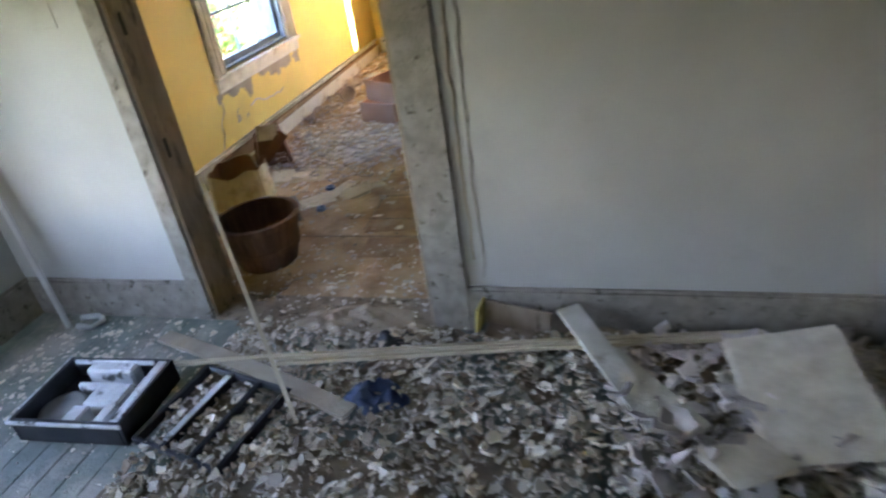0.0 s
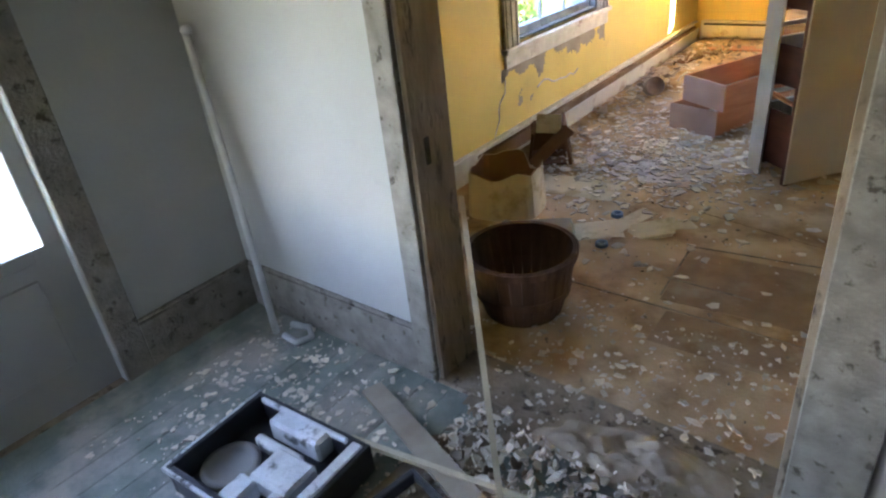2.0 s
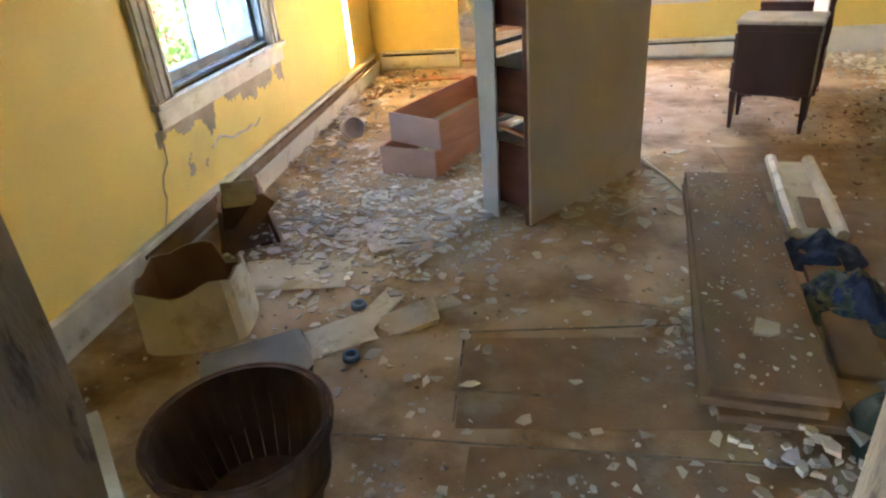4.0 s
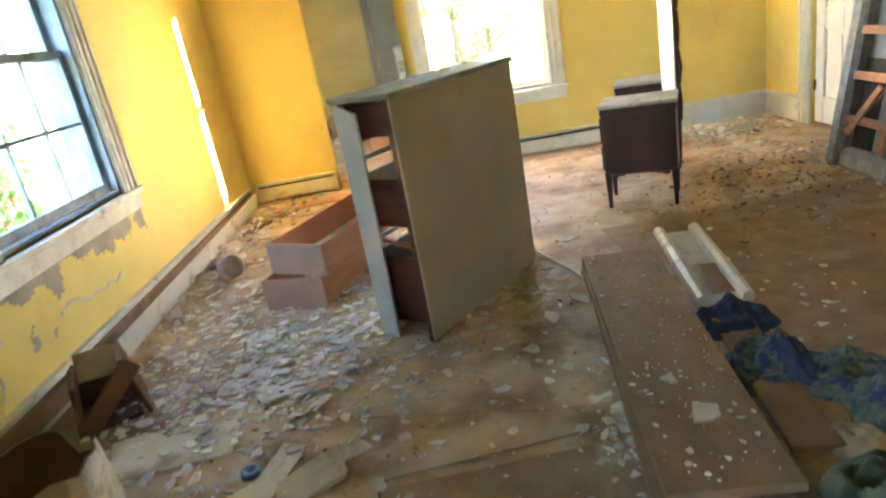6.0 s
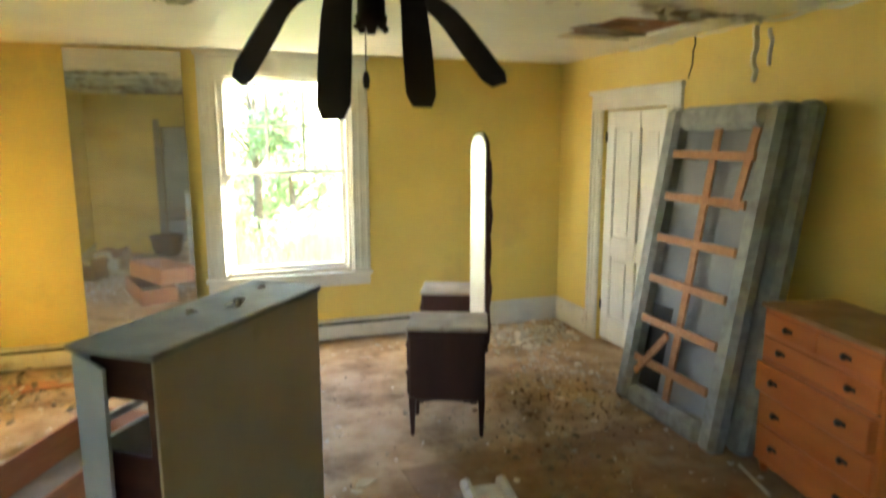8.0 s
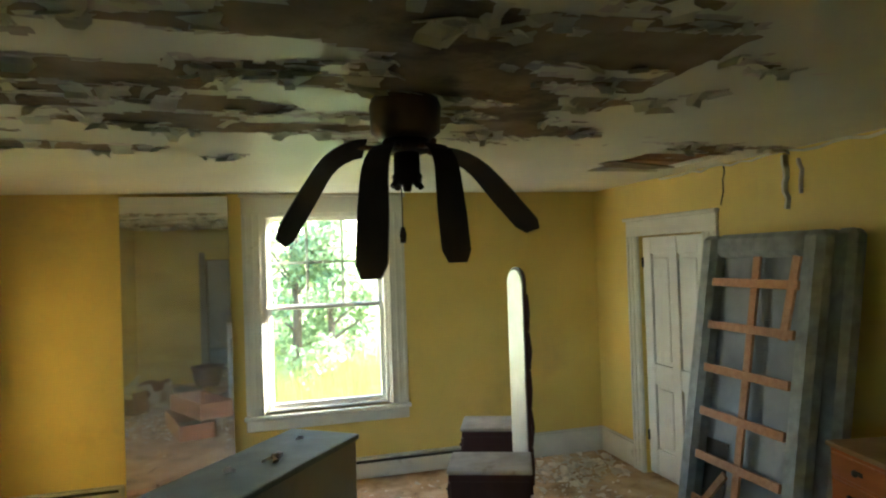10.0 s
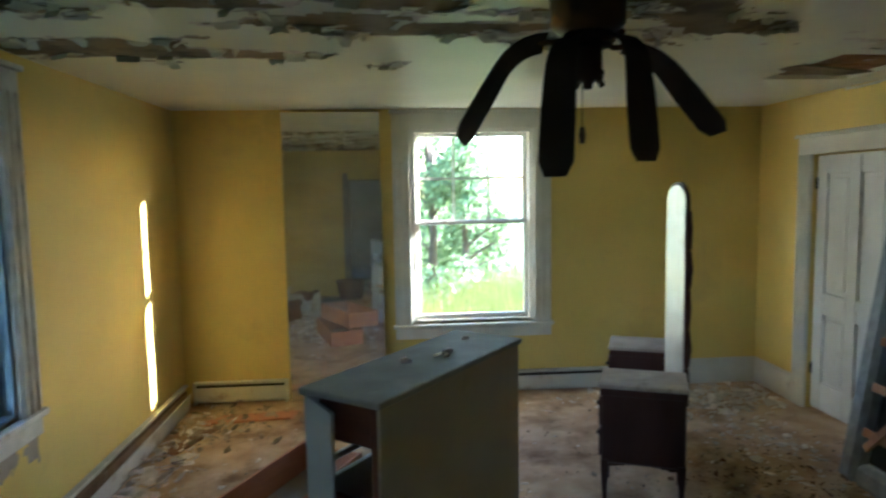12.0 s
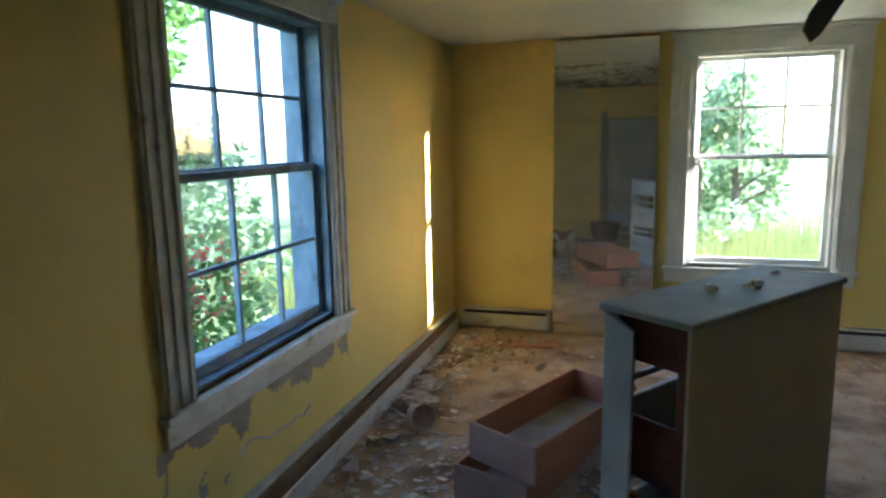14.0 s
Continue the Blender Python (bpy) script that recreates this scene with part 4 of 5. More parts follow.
crack("wall_crack", wander((X0 + 0.001, 4.05, 0.56), (X0 + 0.001, 3.85, 0.1), 7, 0.02), M_GREYCHIP, "crack in the yellow paint", 0.004)
crack("wall_crack", wander((X0 + 0.001, 4.5, 0.42), (X0 + 0.001, 5.15, 0.36), 9, 0.025), M_GREYCHIP, "crack in the yellow paint", 0.006)
crack("wall_crack", wander((X1 - 0.001, 6.1, 2.6), (X1 - 0.001, 6.15, 2.3), 7, 0.015), M_DARK, "crack above the closet door", 0.005)
crack("wall_crack", wander((X1 - 0.001, 5.55, 2.6), (X1 - 0.001, 5.5, 2.25), 7, 0.03), M_FLAKE, "broken plaster above the box springs", 0.018)
crack("wall_crack", wander((X1 - 0.001, 5.4, 2.55), (X1 - 0.001, 5.42, 2.35), 5, 0.03), M_GREYCHIP, "broken plaster above the box springs", 0.012)
crack("wall_crack", wander((X1 - 0.006, 3.2, 2.605), (X1 - 0.006, 6.9, 2.605), 34, 0.014), M_FLAKE, "flaking plaster edge along the ceiling", 0.013)
HC = [(-0.33 + rnd.uniform(-0.012, 0.012), HY - 0.001, 2.2 - 0.1 * i) for i in range(20)]
crack("wall_crack", HC, M_TRIMGREY, "bulging plaster crack beside the doorway casing", 0.006)
HC = [(-0.375 + rnd.uniform(-0.014, 0.008), HY - 0.001, 2.2 - 0.1 * i) for i in range(19)]
crack("wall_crack", HC, M_BAREPL, "bulging plaster crack beside the doorway casing", 0.008)

# ---- the room floor: sheets, debris ----
def sheet(cx, cy, w, d, rz, material, label, t=0.006):
    o = solid("floor_sheet", box_bm((w, d, t), (0, 0, t / 2), 0.002), material, label, "floor sheet", group="loose floor sheets")
    o.matrix_world = pose(cx, cy, 0.001, 0, 0, rz)
    return o


sheet(-0.85, 3.06, 1.06, 0.5, 4, M_SHEET, "brown hardboard sheet lying on the floor")
for a_, b_ in (((-1.8, 2.71), (-0.3, 2.7)), ((-1.4, 3.31), (-0.55, 3.41)), ((-1.4, 3.31), (-1.37, 2.8)), ((-1.4, 2.96), (-1.0, 2.95))):
    d_ = Vector(b_) - Vector(a_)
    o = solid("floor_seam", box_bm((d_.length, 0.009, 0.003), (d_.length / 2, 0, 0.0015)), M_JAMB, "dark gap at the edge of a floor sheet", "seam", "structure")
    o.matrix_world = pose(a_[0], a_[1], 0.0075, 0, 0, math.degrees(math.atan2(d_.y, d_.x)))
sheet(0.2, 2.6, 3.0, 0.25, 1, M_SHEET, "brown floor covering strip by the doorway", 0.004)
sheet(-0.6, 4.2, 1.6, 1.3, -12, M_FLOOR, "dusty sheet of floor covering", 0.004)
sheet(1.0, 4.3, 2.0, 2.4, 3, M_SHEET, "worn brown floor covering", 0.003)
sheet(-2.2, 6.7, 1.5, 1.9, 5, M_FLOOR, "pale dusty floor covering", 0.003)

flakes("plaster_debris", 1700, heap(-2.1, 4.6, 0.45, 0.6), (0.006, 0.05), M_PLASTER, "white plaster chips strewn on the floor", "debris", lift=0.015)
flakes("paint_debris", 420, heap(-2.0, 4.2, 0.4, 0.3), (0.01, 0.06), M_GREYCHIP, "grey and lavender paint chips in a drift", "debris", lift=0.02)
flakes("plaster_debris", 900, within(X0 + 0.15, X1 - 0.2, Y0, 7.8), (0.006, 0.032), M_PLASTER, "small plaster crumbs scattered over the floor", "debris")
flakes("plaster_debris", 420, within(-2.2, 0.6, 2.0, 4.4), (0.005, 0.04), M_PLASTER, "plaster chips scattered near the doorway", "debris")
flakes("dark_debris", 900, within(X0 + 0.15, X1 - 0.2, Y0, 7.8), (0.003, 0.016), M_PEBBLE, "dark grit and droppings on the floor", "debris", thick=0.008)
flakes("plaster_debris", 420, heap(1.6, 7.55, 0.45, 0.2), (0.02, 0.08), M_PLASTER, "fallen yellowish plaster by the end wall", "debris", lift=0.03, tilt=0.5)
flakes("dark_debris", 160, heap(1.2, 6.3, 0.5, 0.4), (0.006, 0.03), M_PEBBLE, "dark leaf litter on the floor", "debris", tilt=0.5)
flakes("dark_debris", 150, heap(0.95, 5.3, 0.28, 0.3), (0.006, 0.035), M_PEBBLE, "dark leaf litter beside the bundle", "debris", tilt=0.6, lift=0.015)
flakes("plaster_debris", 170, heap(1.55, 6.6, 0.22, 0.45), (0.012, 0.055), M_PLASTER, "plaster pieces fallen by the closet door", "debris", tilt=0.4, lift=0.015)
flakes("dark_debris", 220, heap(1.35, 5.9, 0.3, 0.35), (0.006, 0.03), M_BROKEN, "brown crumbs of rotted board", "debris", tilt=0.6, lift=0.015)
flakes("plaster_debris", 300, heap(-2.75, 6.2, 0.12, 0.8), (0.015, 0.08), M_GREYCHIP, "debris along the heater", "debris", lift=0.03, tilt=0.5)
flakes("plaster_debris", 160, heap(-0.5, 3.4, 0.1, 0.25), (0.008, 0.042), M_PLASTER, "white chips beside the planks", "debris", lift=0.01)
flakes("plaster_debris", 90, heap(-0.1, 2.7, 0.2, 0.1), (0.02, 0.06), M_PLASTER, "large white plaster pieces beside the bag", "debris", thick=0.012, tilt=0.4, lift=0.03)
flakes("paint_debris", 130, heap(-0.75, 4.75, 0.2, 0.3), (0.02, 0.09), M_LATH, "yellow paint chips beside the dresser", "debris")


def slab(name, x, y, z, w, d, t, rot, material, label, category, group=""):
    """A small broken sheet with uneven corners."""
    bm = box_bm((w, d, t), (0, 0, t / 2), min(0.003, t / 3))
    for v in bm.verts:
        v.co.x += rnd.uniform(-0.08, 0.08) * w
        v.co.y += rnd.uniform(-0.08, 0.08) * d
    o = solid(name, bm, material, label, category, group=group)
    o.matrix_world = pose(x, y, z, *rot)
    return o


for x, y, w, d, r in ((-1.95, 3.23, 0.33, 0.2, 31), (-1.8, 3.46, 0.34, 0.11, 74), (-1.56, 3.5, 0.2, 0.1, 30), (-2.3, 3.75, 0.5, 0.3, 10)):
    slab("cardboard_scrap", x, y, 0.006, w, d, 0.006, (rnd.uniform(-3, 3), rnd.uniform(-3, 3), r), M_CARD, "torn cream cardboard scrap on the floor", "cardboard", "cardboard scraps")
slab("crumpled_card", -1.65, 3.37, 0.01, 0.24, 0.14, 0.02, (12, -14, 20), M_CARD, "crumpled cream card standing proud of the floor", "cardboard")
for x, y, w, d, r in ((-1.9, 4.05, 0.2, 0.13, 30), (-2.12, 4.15, 0.18, 0.12, -10), (-1.75, 4.02, 0.16, 0.1, 8), (-2.0, 4.3, 0.2, 0.1, 60)):
    slab("paper_sheet", x, y, 0.012, w, d, 0.004, (rnd.uniform(-6, 6), rnd.uniform(-6, 6), r), M_GREYCHIP if w > 0.17 else M_DRAWERFRONT, "dusty paper among the paint chips", "paper", "papers in the debris")
def blue_cap(x, y):
    """A shallow blue plastic cap with a hollow middle."""
    c = solid("bottle_cap", lathe_bm([(0.0, 0.004), (0.018, 0.004), (0.02, 0.022), (0.034, 0.022), (0.036, 0.0), (0.0, 0.0)], 20), M_BLUECAP, "round blue plastic cap on the floor", "cap", smooth=True, group="blue caps on the floor")
    c.matrix_world = pose(x, y, 0.003)


M_BLUECAP = mat("blue_plastic", (0.12, 0.2, 0.36), (0.2, 0.28, 0.44), 20, 0.4, 0.1)
blue_cap(-1.898, 3.478)
blue_cap(-1.823, 3.116)
slab("grey_box", -2.14, 2.97, 0.004, 0.36, 0.26, 0.09, (0, 0, 28), M_GREYBOARD, "flat grey cardboard box lying by the basket", "box")

slab("brown_board", -2.35, 7.55, 0.004, 0.7, 0.16, 0.02, (0, 0, 6), M_DRAWERWOOD, "reddish brown board lying by the end heater", "board")
slab("brown_board", -2.7, 7.1, 0.004, 0.5, 0.1, 0.02, (4, 0, 70), M_BROKEN, "dark broken board in the corner", "board")
flakes("dark_debris", 260, heap(-2.6, 7.4, 0.25, 0.25), (0.01, 0.06), M_PEBBLE, "dark litter in the far corner", "debris", tilt=0.6, lift=0.04)
# weathered planks, a stack
pk = [(-0.24, 3.8, 0.0, 1.9, 0.39, 5), (-0.27, 3.82, 0.034, 1.88, 0.38, 7.2), (-0.25, 3.83, 0.068, 1.86, 0.38, 6.2)]
for x, y, z, L, w, r in pk:
    bm = box_bm((w, L, 0.032), (0, 0, 0.016), 0.004)
    solid("plank", bm, M_PLANK, "wide weathered brown plank in a stack", "plank", group="planks stacked on the floor").matrix_world = pose(x, y, z + 0.008, 0, 0, -r)
solid("plank", box_bm((0.16, 0.9, 0.025), (0, 0, 0.0125), 0.004), M_PLANK, "narrow brown plank beneath the clothes", "plank", group="planks stacked on the floor").matrix_world = pose(0.06, 3.55, 0.008, 0, 0, -8)
for x, y, s in ((-0.3, 3.24, 0.075), (-0.33, 3.46, 0.07), (-0.3, 4.1, 0.03)):
    flakes("plaster_piece", 1, within(x, x + 0.01, y, y + 0.01), (s, s + 0.001), M_PLASTER, "flat plaster piece resting on the planks", "plaster", thick=0.006, tilt=0.02, kind="thing", base=0.109)


def on_planks():
    u, v = rnd.uniform(-0.17, 0.17), rnd.uniform(-0.9, 0.9)
    return -0.25 + 0.994 * u + 0.108 * v, 3.83 - 0.108 * u + 0.994 * v


flakes("plaster_debris", 240, on_planks, (0.003, 0.017), M_PLASTER, "small plaster crumbs on the planks", "debris", base=0.108)
solid("stick", tube_bm([(-0.52, 5.21, 0.015), (-0.4, 4.85, 0.02), (-0.31, 4.52, 0.015)], 0.011, 8), M_LATH, "thin pale stick by the dresser foot", "stick")
solid("stick", tube_bm([(1.8, 4.85, 0.012), (1.71, 4.54, 0.012)], 0.01, 8), M_LATH, "short pale stick before the chest", "stick")
ws = thing("wrapped_roll", pose(0.235, 4.62, 0.006, 0, 0, -8), "white plastic-wrapped bundle on the floor", "bundle")
bm = bmesh.new()
for k in range(2):
    tube_bm([(-0.1 + 0.2 * k, -0.5, 0.04), (-0.105 + 0.2 * k, -0.2, 0.045), (-0.1 + 0.2 * k, 0.1, 0.04), (-0.1 + 0.2 * k, 0.48, 0.04)], [0.03, 0.04, 0.036, 0.034], 8, bm)
part("rolled_edge", bm, M_ROLL, ws)
part("flat_wrap", box_bm((0.24, 0.96, 0.03), (0, 0, 0.015), 0.008), M_ROLL, ws)
slab("brown_tile", 0.25, 4.36, 0.045, 0.17, 0.3, 0.01, (3, 0, -8), M_PLANK, "brown board piece on the wrapped bundle", "board")


def cloth(name, cx, cy, sx, sy, h, rz, material, label, seed, category="clothes", parent=None):
    """A crumpled heap of cloth with folds and an uneven outline."""
    bm = bmesh.new()
    R, A = 22, 60
    rings = []
    for i in range(R + 1):
        ring = []
        for k in range(A):
            a = math.tau * k / A
            rim = 1 + 0.35 * noise.noise(Vector((math.cos(a) * 1.6, math.sin(a) * 1.6, seed)))
            u = i / R
            x, y = u * rim * sx * math.cos(a), u * rim * sy * math.sin(a)
            f1 = noise.turbulence(Vector((x * 7, y * 7, seed + 3)), 3, False)
            f2 = abs(noise.noise(Vector((x * 19, y * 23, seed + 8))))
            z = h * (1 - u ** 2.4) * (0.35 + 0.75 * f1) + 0.034 * f2 * (1 - u ** 6) + 0.004
            ring.append(bm.verts.new((x, y, max(0.003, z))))
        rings.append(ring)
    for q, s in zip(rings, rings[1:]):
        for k in range(A):
            bm.faces.new((q[k], q[(k + 1) % A], s[(k + 1) % A], s[k]))
    bmesh.ops.remove_doubles(bm, verts=bm.verts, dist=0.0005)
    if parent:
        o = part(name, bm, material, parent, label, True)
        o.matrix_basis = pose(cx, cy, 0.004, 0, 0, rz)
        return o
    o = solid(name, bm, material, label, category, smooth=True)
    o.matrix_world = pose(cx, cy, 0.004, 0, 0, rz)
    return o


cloth("jeans", 0.14, 3.99, 0.2, 0.16, 0.13, 20, M_BLUE, "crumpled navy blue cloth on the bundle", 1.0)
cj = thing("camouflage_jacket", pose(0.16, 3.55, 0, 0, 0, -40), "crumpled camouflage jacket on the floor", "jacket")
cloth("body", 0, 0, 0.27, 0.18, 0.2, 0, M_CAMO, "", 4.0, parent=cj)
cloth("sleeve", 0.2, 0.1, 0.2, 0.09, 0.13, 25, M_CAMO, "", 5.0, parent=cj)
cloth("sleeve", -0.12, -0.13, 0.19, 0.08, 0.1, -30, M_CAMO, "", 5.7, parent=cj)
cloth("lining", 0.04, -0.03, 0.1, 0.07, 0.24, 10, M_BLUE, "dark blue lining", 6.3, parent=cj)
cloth("camouflage_trousers", 0.36, 3.26, 0.22, 0.15, 0.16, -30, M_CAMO, "crumpled dark camouflage trousers", 6.0)
cloth("plastic_bag", 0.14, 2.76, 0.3, 0.28, 0.3, 10, M_GREENBAG, "dark green plastic bag slumped by the planks", 9.0, "bag")
cloth("pink_rag", 0.12, 3.12, 0.1, 0.12, 0.06, 0, M_RAG, "pale rag between planks and clothes", 11.0, "rag")

# bushel basket by the doorway
bk = thing("bushel_basket", pose(-1.89, 2.41, 0) @ Matrix.Scale(1.07, 4), "round brown bushel basket of bent wooden staves", "basket")
for k in range(28):
    a = math.tau * k / 28
    bm = bmesh.new()
    r0, r1, w = 0.17, 0.235, 0.021
    pts_ = []
    for z, r, ww in ((0.008, r0, w * 0.8), (0.15, (r0 + r1) / 2 + 0.008, w * 1.08), (0.31, r1, w * 1.24)):
        for s, d in ((-1, 0), (1, 0), (1, -0.005), (-1, -0.005)):
            pts_.append(bm.verts.new((r + d, s * ww, z)))
    for i in range(2):
        for j in range(4):
            bm.faces.new([pts_[4 * i + j], pts_[4 * i + (j + 1) % 4], pts_[4 * i + 4 + (j + 1) % 4], pts_[4 * i + 4 + j]])
    bm.faces.new(pts_[8:12])
    bmesh.ops.recalc_face_normals(bm, faces=bm.faces)
    part("stave", bm, M_BASKET, bk).matrix_basis = pose(0, 0, 0, 0, 0, math.degrees(a))
for z, r in ((0.275, 0.236), (0.11, 0.204)):
    part("hoop", lathe_bm([(r, z), (r + 0.006, z), (r + 0.012, z + 0.035), (r + 0.006, z + 0.035), (r, z)], 36), M_BASKET, bk)
part("hoop", lathe_bm([(0.216, 0.28), (0.222, 0.28), (0.228, 0.312), (0.222, 0.312), (0.216, 0.28)], 36), M_BASKET, bk)
part("base", lathe_bm([(0.0, 0.008), (0.172, 0.008), (0.172, 0.018), (0.0, 0.018)], 28), M_BASKET, bk)

# cream cardboard drum, open and torn
dm = thing("cardboard_drum", pose(-2.57, 3.33, 0, 0, 0, 20), "torn cream cardboard drum, brown inside", "cardboard drum")
def torn_wall(r, flare, material, name, label):
    bm = bmesh.new()
    A = 36
    lo_, hi_ = [], []
    for k in range(A):
        a = math.tau * k / A
        sq = 1 / max(abs(math.cos(a)), abs(math.sin(a))) ** 0.45
        h = 0.28 + 0.05 * noise.noise(Vector((math.cos(a) * 2, math.sin(a) * 2, 3.3))) - (0.09 if 0.5 < a < 1.2 else 0)
        lo_.append(bm.verts.new((r * 1.02 * sq * math.cos(a), r * 1.02 * sq * math.sin(a), 0.004)))
        hi_.append(bm.verts.new((r * flare * sq * math.cos(a), r * flare * sq * math.sin(a), h)))
    for k in range(A):
        bm.faces.new((lo_[k], lo_[(k + 1) % A], hi_[(k + 1) % A], hi_[k]))
    return part(name, bm, material, dm, label)


torn_wall(0.235, 0.94, M_CARD, "outer_wall", "cream outer paper")
torn_wall(0.222, 0.94, M_CARDIN, "inner_wall", "brown inner face")
bm = lathe_bm([(0.0, 0.01), (0.19, 0.01), (0.19, 0.014), (0.0, 0.014)], 24)
part("base", bm, M_CARDIN, dm)

# broken brown box against the side wall
bb = thing("broken_box", pose(-2.72, 4.12, 0, 0, 0, 28), "smashed dark brown wooden box against the wall", "box")
for nm, size, mtx in (("side_board", (0.02, 0.3, 0.24), pose(-0.12, 0, 0.125, 0, 8, 0)), ("side_board", (0.02, 0.28, 0.3), pose(0.13, 0, 0.15, 0, -10, 0)), ("back_board", (0.26, 0.02, 0.22), pose(0, 0.14, 0.115, -6, 0, 0)), ("base_board", (0.25, 0.28, 0.015), pose(0, 0, 0.012)), ("split_board", (0.36, 0.085, 0.016), pose(0.02, -0.16, 0.15, 78, -42, 10))):
    part(nm, box_bm(size, (0, 0, 0), 0.003), M_BROKEN, bb).matrix_basis = mtx
part("torn_lining", box_bm((0.18, 0.14, 0.006), (0, 0, 0), 0.002), M_CARD, bb).matrix_basis = pose(0.0, 0.1, 0.23, 62, 6, 4)

# small round tin by the heater, knobs on the dresser
solid("rusty_tin", lathe_bm([(0.0, 0.0), (0.075, 0.0), (0.08, 0.01), (0.08, 0.12), (0.074, 0.12), (0.072, 0.015), (0.0, 0.014)], 20), M_GREYCHIP, "dull round tin lying in the debris", "tin", smooth=True).matrix_world = pose(-2.62, 5.75, 0.085, 70, 0, 40)
for x, y, s in ((0.42, 0.2, 0.03), (0.6, 0.14, 0.035), (0.64, 0.12, 0.03), (0.9, 0.2, 0.02)):
    w = Matrix.Translation(F_) @ Matrix.Rotation(math.atan2(axd.y, axd.x), 4, "Z") @ Vector((x, y, 0))
    flakes("paint_curl", 3, within(w.x - 0.02, w.x + 0.02, w.y - 0.02, w.y + 0.02), (s * 0.8, s), M_GREYCHIP if s != 0.035 else M_PLASTER, "curled paint chip lying on the dresser top", "paint chip", thick=0.012, tilt=0.6, kind="thing", base=1.206)

# ---- hall things ----
flakes("plaster_debris", 800, heap(-2.4, 1.3, 0.45, 0.3), (0.004, 0.03), M_PLASTER, "white plaster crumbs on the green boards", "debris", base=0.0)
hr = within(-1.7, 1.9, 0.4, 1.72)
flakes("rubble", 8000, hr, (0.003, 0.04), M_PLASTER, "plaster rubble covering the hall floor", "rubble", thick=0.009, tilt=0.7, lift=0.05)
flakes("rubble", 3000, hr, (0.004, 0.036), M_PEBBLE, "dark broken bits in the rubble", "rubble", thick=0.012, tilt=0.7, lift=0.05)
flakes("rubble", 700, within(0.3, 1.9, 0.6, 1.7), (0.02, 0.08), M_GREYCHIP, "grey rubble heaped by the wall", "rubble", thick=0.014, tilt=0.7, lift=0.09)
flakes("plaster_debris", 420, within(-1.8, -0.7, 1.75, 2.6), (0.004, 0.026), M_PLASTER, "crumbs across the threshold", "debris", base=0.013)


def mound(x, y):
    return 0.05 * max(0, noise.fractal(Vector((x * 2.2, y * 2.2, 8)), 1, 2, 5) + 0.35)


bm = bmesh.new()
nx, ny = 90, 36
grid = [[bm.verts.new((-1.75 + 3.9 * i / nx, 0.3 + 1.47 * j / ny, (mound(-1.75 + 3.9 * i / nx, 0.3 + 1.47 * j / ny)) - 0.012)) for j in range(ny + 1)] for i in range(nx + 1)]
for i in range(nx):
    for j in range(ny):
        bm.faces.new((grid[i][j], grid[i + 1][j], grid[i + 1][j + 1], grid[i][j + 1]))
tagged(solid("rubble_bed", bm, M_PEBBLE, "brown dusty bed of fallen plaster", "rubble", smooth=True), kind="stuff")

pl = thing("pole", pose(0, 0, 0), "off-white wooden pole leaning in the corner", "pole")
part("shaft", tube_bm([(-2.82, 1.64, 0.0), (-2.92, 1.695, 0.7), (-3.035, 1.745, 1.38)], 0.017, 12), M_POLE, pl, "", True)
part("end_knob", lathe_bm([(0.0, 0.0), (0.02, 0.004), (0.026, 0.02), (0.018, 0.036), (0.0, 0.04)], 14), M_POLE, pl, "", True).matrix_basis = pose(-3.035, 1.745, 1.375)
br = solid("plastic_bracket", tube_bm([(-2.78, 1.71, 0.02), (-2.68, 1.735, 0.02), (-2.61, 1.69, 0.02), (-2.64, 1.62, 0.02), (-2.74, 1.63, 0.02)], 0.016, 8), M_POLE, "pale curved plastic piece in the corner", "bracket", smooth=True)

# black plastic tray crusted with plaster
tr = thing("plastic_tray", pose(-2.09, 1.04, 0.0, 0, 0, 3), "black plastic housing crusted with white plaster", "plastic housing")
tw, td, th = 0.58, 0.44, 0.13
for nm, lo_, hi_ in (("side", (-tw / 2, -td / 2, 0), (-tw / 2 + 0.02, td / 2, th)), ("side", (tw / 2 - 0.02, -td / 2, 0), (tw / 2, td / 2, th)), ("side", (-tw / 2 + 0.02, -td / 2, 0), (tw / 2 - 0.02, -td / 2 + 0.02, th)), ("side", (-tw / 2 + 0.02, td / 2 - 0.02, 0), (tw / 2 - 0.02, td / 2, th)), ("base", (-tw / 2 + 0.02, -td / 2 + 0.02, 0), (tw / 2 - 0.02, td / 2 - 0.02, 0.03))):
    part(nm, span(lo_, hi_, 0.004), M_BLACKPL, tr)
for lo_, hi_ in (((-0.14, 0.12, 0.03), (0.12, 0.2, th)), ((-0.15, 0.05, 0.03), (0.09, 0.085, th - 0.03)), ((-0.01, -0.09, 0.03), (0.18, 0.06, th - 0.012)), ((-0.05, -0.2, 0.03), (0.04, -0.085, th - 0.018)), ((0.12, -0.2, 0.03), (0.19, -0.085, th - 0.012)), ((0.05, -0.2, 0.03), (0.11, -0.17, th - 0.03))):
    part("crusted_block", span(lo_, hi_, 0.012), M_DUSTPL, tr, "white plaster crust")
for lo_, hi_ in (((0.225, -0.2, th - 0.02), (tw / 2 - 0.018, 0.2, th + 0.004)), ((-0.25, 0.185, th - 0.02), (0.2, 0.203, th + 0.004))):
    part("crusted_rim", span(lo_, hi_, 0.005), M_DUSTPL, tr, "white plaster crust")
